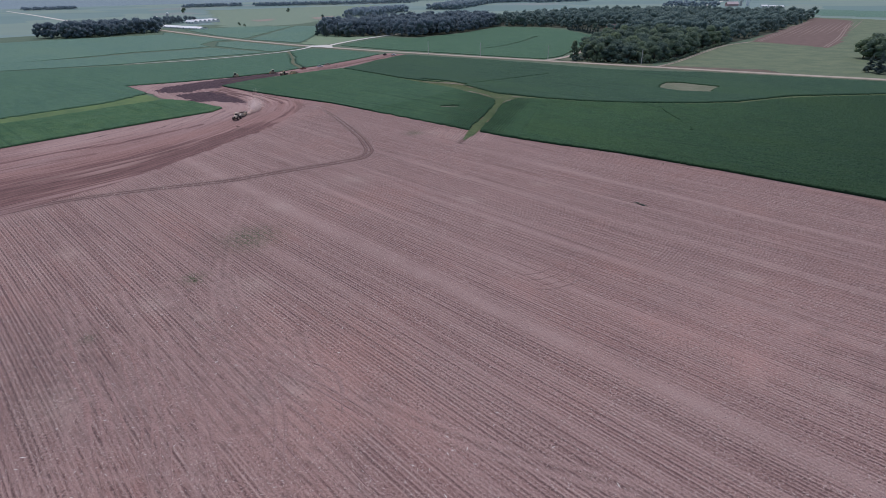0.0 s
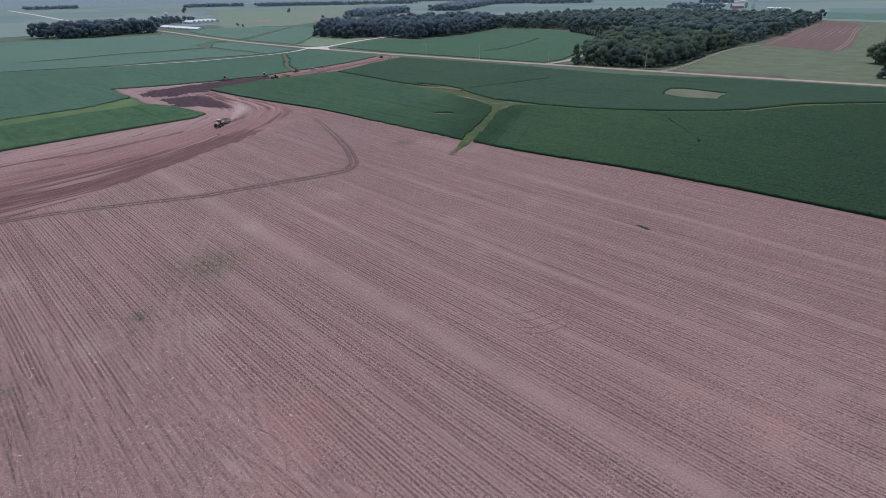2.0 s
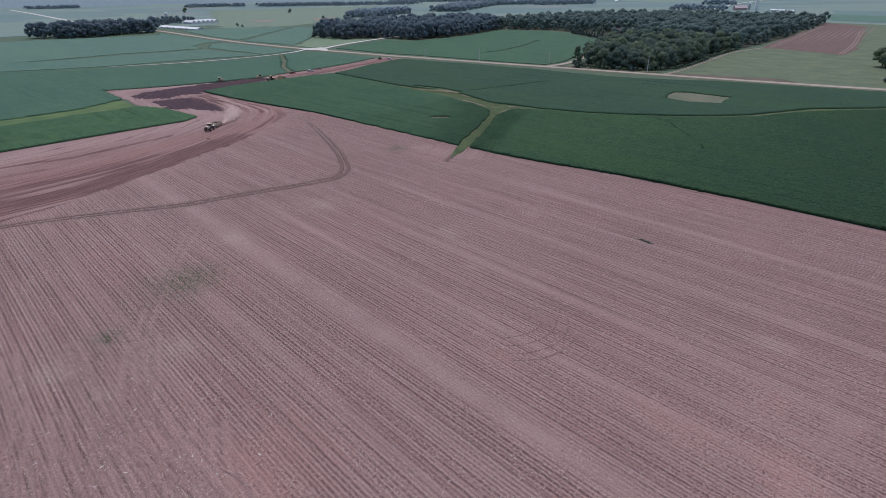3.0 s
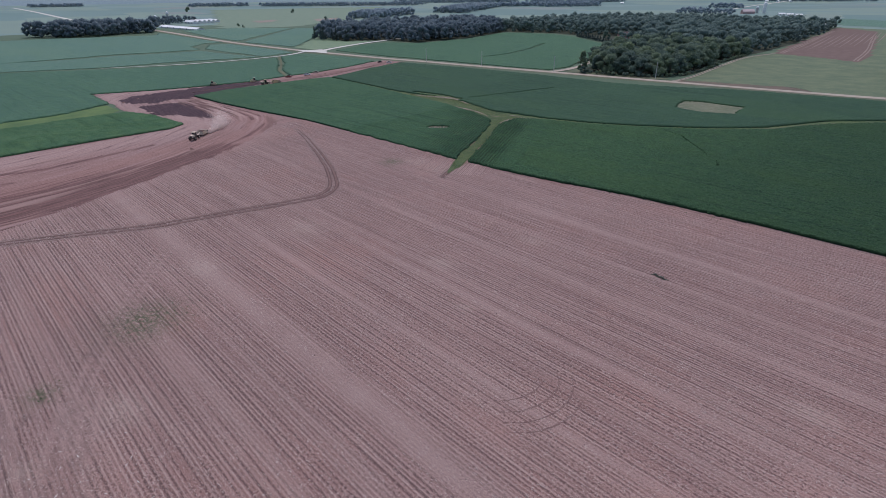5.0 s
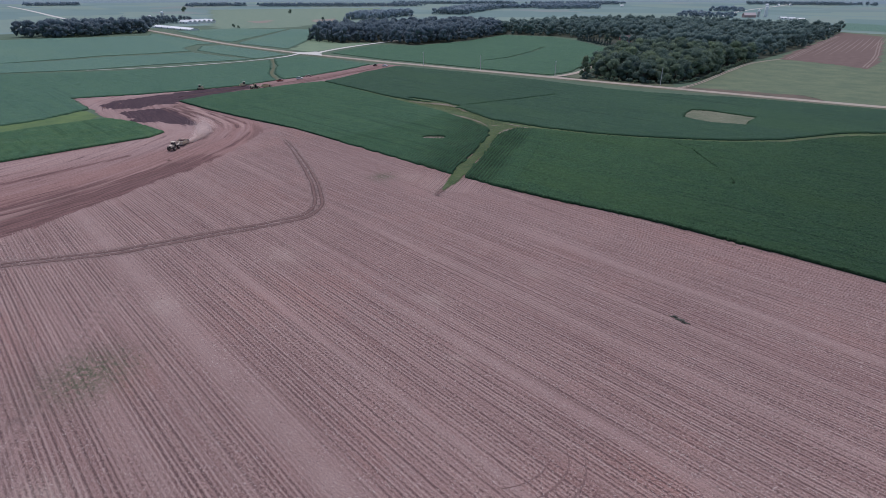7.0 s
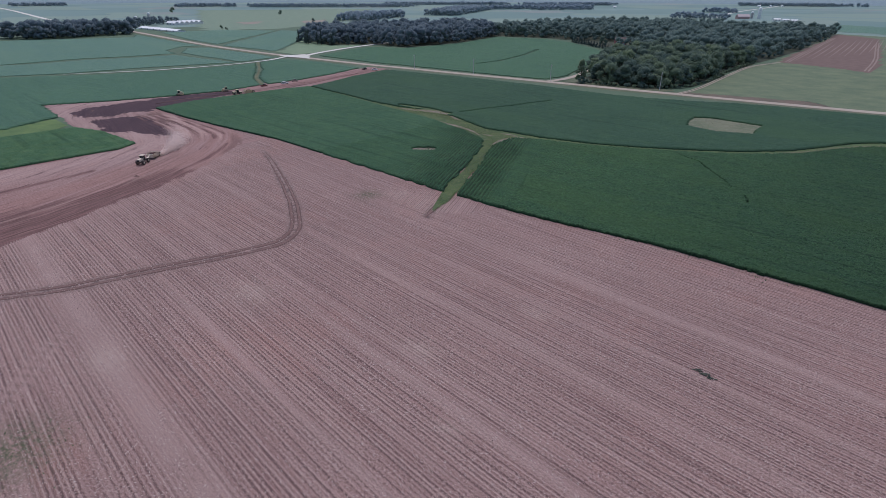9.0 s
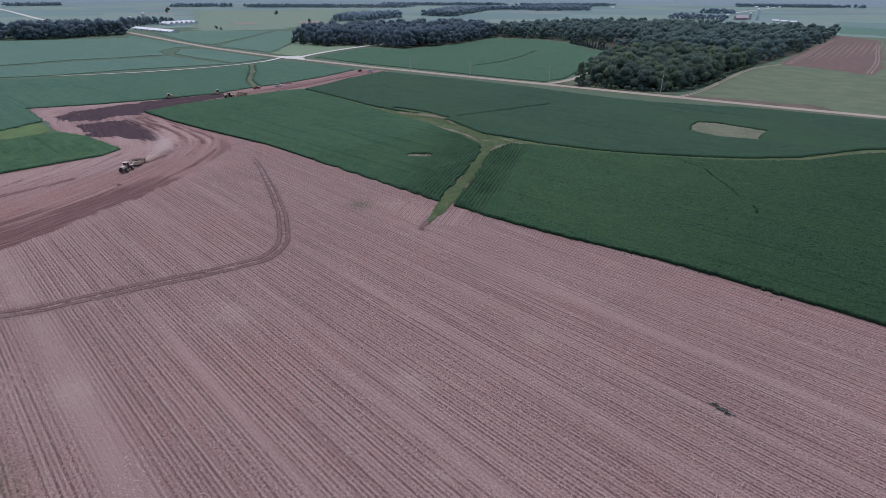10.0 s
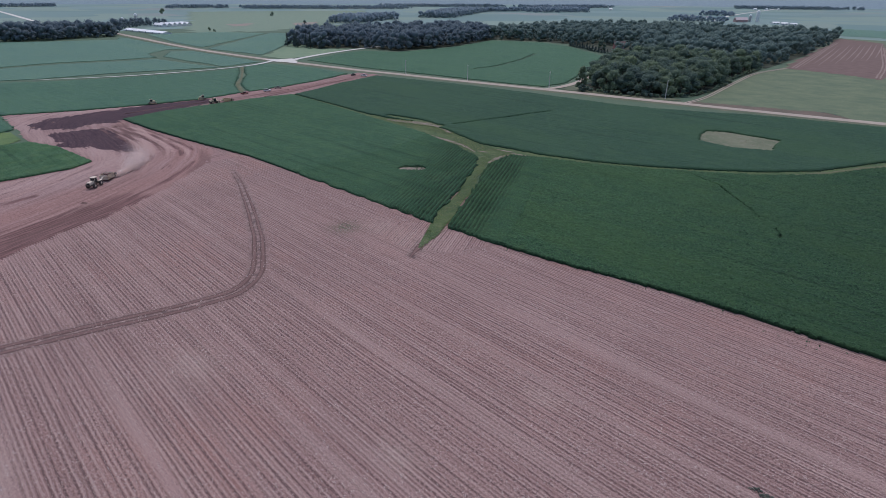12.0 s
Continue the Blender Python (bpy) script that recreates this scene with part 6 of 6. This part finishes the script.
sprays("weed_seedlings", FIELD, 1.4, (0.2, 0.1), 0.05, 0.2, leaf_material("weed_leaf", (0.06, 0.085, 0.045), (0.085, 0.11, 0.055), (0.11, 0.13, 0.07), 0.2, 0.3), 105, "sparse weed seedlings in the stubble", "weeds", 0.7, where=lambda x, y, u: u < 0.35 * sum(np.exp(-((x - a) ** 2 + (y - b) ** 2) / (q * q)) for a, b, q in WEEDS))
clump = bush_mesh(0.8, 1.2, 92, 130, 0.15, leaf_material("dusty_weed_leaf", (0.115, 0.140, 0.112), (0.160, 0.185, 0.145), (0.23, 0.235, 0.19), 0.3, 0.4))
for i in range(9):
    k = (0.22, 0.34, 0.42, 0.32, 0.48, 0.40, 0.42, 0.30, 0.22)[i]
    ob = tagged(new("weed_clump", clump), "low green weed clump alone in the stubble", "weeds", "weed clumps")
    ob.matrix_basis = pose(-71.2 + 0.56 * i, 168.2 - 0.10 * i + 0.35 * (i % 3), 0, 0, 0, 77 * i) @ Matrix.Scale(k, 4)
def dust_plume(spine, count, seed):
    """Airborne grains behind a driven machine: dense and low at its wheels, thin and high at the far end."""
    g = np.random.default_rng(seed)
    line = curve_through(spine, 0.5)
    t = g.random(count) ** 1.3
    at = line[(t * (len(line) - 1)).astype(int)]
    puff = 1 + 0.45 * bumps(at[:, 0], at[:, 1], 3.0, 81)
    wide, high = (1.0 + 4.0 * t) * puff, (0.7 + 3.8 * t) * puff
    c = np.c_[at + g.normal(size=(count, 2)) * wide[:, None] * 0.6, 0.25 + np.abs(g.normal(size=count)) * high]
    n = g.normal(size=(count, 3)) * 0.6 + np.array([0, 0, 1])
    n /= np.linalg.norm(n, axis=1)[:, None]
    a = np.cross(n, g.normal(size=(count, 3)))
    a /= np.linalg.norm(a, axis=1)[:, None]
    e = np.cross(n, a)
    q = 0.050 * (0.6 + 0.8 * g.random((count, 1)))
    v = np.stack([c - a * q, c - e * q, c + a * q, c + e * q], 1).reshape(-1, 3)
    return tagged(new("dust_plume", mesh("dust_plume", v, np.arange(4 * count).reshape(-1, 4), DUST)), "pale dust hanging behind the moving scraper", "dust", kind="stuff")


DUST = leaf_material("airborne_dust", (0.84, 0.72, 0.66), (0.87, 0.75, 0.69), (0.90, 0.78, 0.72), 0.2, 0.45, 0.0)
dust_plume([(-307, 159.5), (-311, 165), (-317, 171), (-327, 177)], 62000, 120)
sprays("soybean_plants", [(-70, 216), (-60, 222), (-102, 220), (-132, 215), (-152, 213), (-152, 210), (-132, 212), (-102, 216.5)], 0.7, (0.2, 0.13), 0.1, 0.35, LEAF_BEAN, 106, "stray soybean plants along the crop edge", "crop", where=lambda x, y, u: u < 0.5 + 0.8 * bumps(x, y, 3, 71))
GRASS_BLADE = leaf_material("grass_blade", (0.072, 0.122, 0.042), (0.126, 0.180, 0.060), (0.22, 0.24, 0.10), 0.3, 0.45)
sprays("waterway_grass", [(-168, 194), (-172.5, 210), (-180, 226), (-189, 245), (-201, 267), (-208, 285), (-222, 292), (-214, 277), (-203, 257), (-193, 238), (-184, 219), (-178, 207)], 4.0, (0.3, 0.12), 0.1, 0.22, GRASS_BLADE, 107, "tall tufted grass in the waterway", "grass", 0.3)
sprays("waterway_grass", [(-340, 307), (-311, 306), (-276, 306), (-250, 302), (-228, 290), (-210, 286), (-207, 298), (-233, 303), (-266, 313), (-295, 317), (-311, 312)], 2.5, (0.32, 0.13), 0.1, 0.22, GRASS_BLADE, 108, "tall tufted grass in the waterway", "grass", 0.3)
sprays("dead_stand", PAD, 1.2, (0.35, 0.12), 0.15, 0.3, leaf_material("dead_stalks", (0.15, 0.17, 0.10), (0.20, 0.20, 0.14), (0.27, 0.24, 0.195), 0.2, 0.2), 109, "dry dead stalks on a bare patch", "crop residue", 0.5, where=lambda x, y, u: u < 0.55 + 0.6 * bumps(x, y, 6, 72))
sprays("corn_residue", [(-160, -8), (-40, -8), (-20, 60), (-110, 60)], 0.035, (0.34, 0.06), 0.06, 0.2, leaf_material("bleached_stalks", (0.45, 0.40, 0.36), (0.58, 0.53, 0.48), (0.70, 0.66, 0.60), 0.2, 0.0), 110, "bleached corn stalks lying on tilled soil", "crop residue", 0.3)

BARE = [(-236, 244), (-231, 253), (-222, 258), (-218, 254), (-226, 245)]
sprays("soybean_plants", BARE, 3.0, (0.24, 0.16), 0.12, 0.4, LEAF_BEAN, 111, "thin soybean plants round a bare gap", "crop", where=lambda x, y, u: u < 0.35 + 0.7 * bumps(x, y, 3, 73))
sprays("waterway_grass", [(-200, 302), (-173, 311), (-143, 325), (-117, 341), (-98, 366), (-79, 398), (-78, 391), (-96, 361), (-115, 338), (-142, 321), (-172, 306), (-200, 298)], 0.9, (0.3, 0.12), 0.1, 0.4, GRASS_BLADE, 118, "rough grass along the narrow waterway", "grass", 0.5, where=lambda x, y, u: u < 0.45 + 0.8 * bumps(x, y, 5, 75))
for k, strip in enumerate([[(-275, 298.5), (-250, 295), (-238, 293), (-226, 288), (-225, 291), (-238, 297), (-250, 299), (-275, 301.5)], [(-313, 308), (-289, 312), (-276, 313), (-257, 308), (-257, 312), (-276, 320), (-290, 319.5), (-300, 315), (-313, 310)], [(-211, 279), (-207, 279), (-208, 297), (-213, 297), (-214, 288)]]):
    sprays("waterway_grass", strip, 3.2, (0.3, 0.12), 0.14, 0.3, GRASS_BLADE, 112 + k, "tufts of grass over washed-out soil", "grass", 0.6, where=lambda x, y, u: u < 0.45 + 0.9 * bumps(x, y, 4, 74))
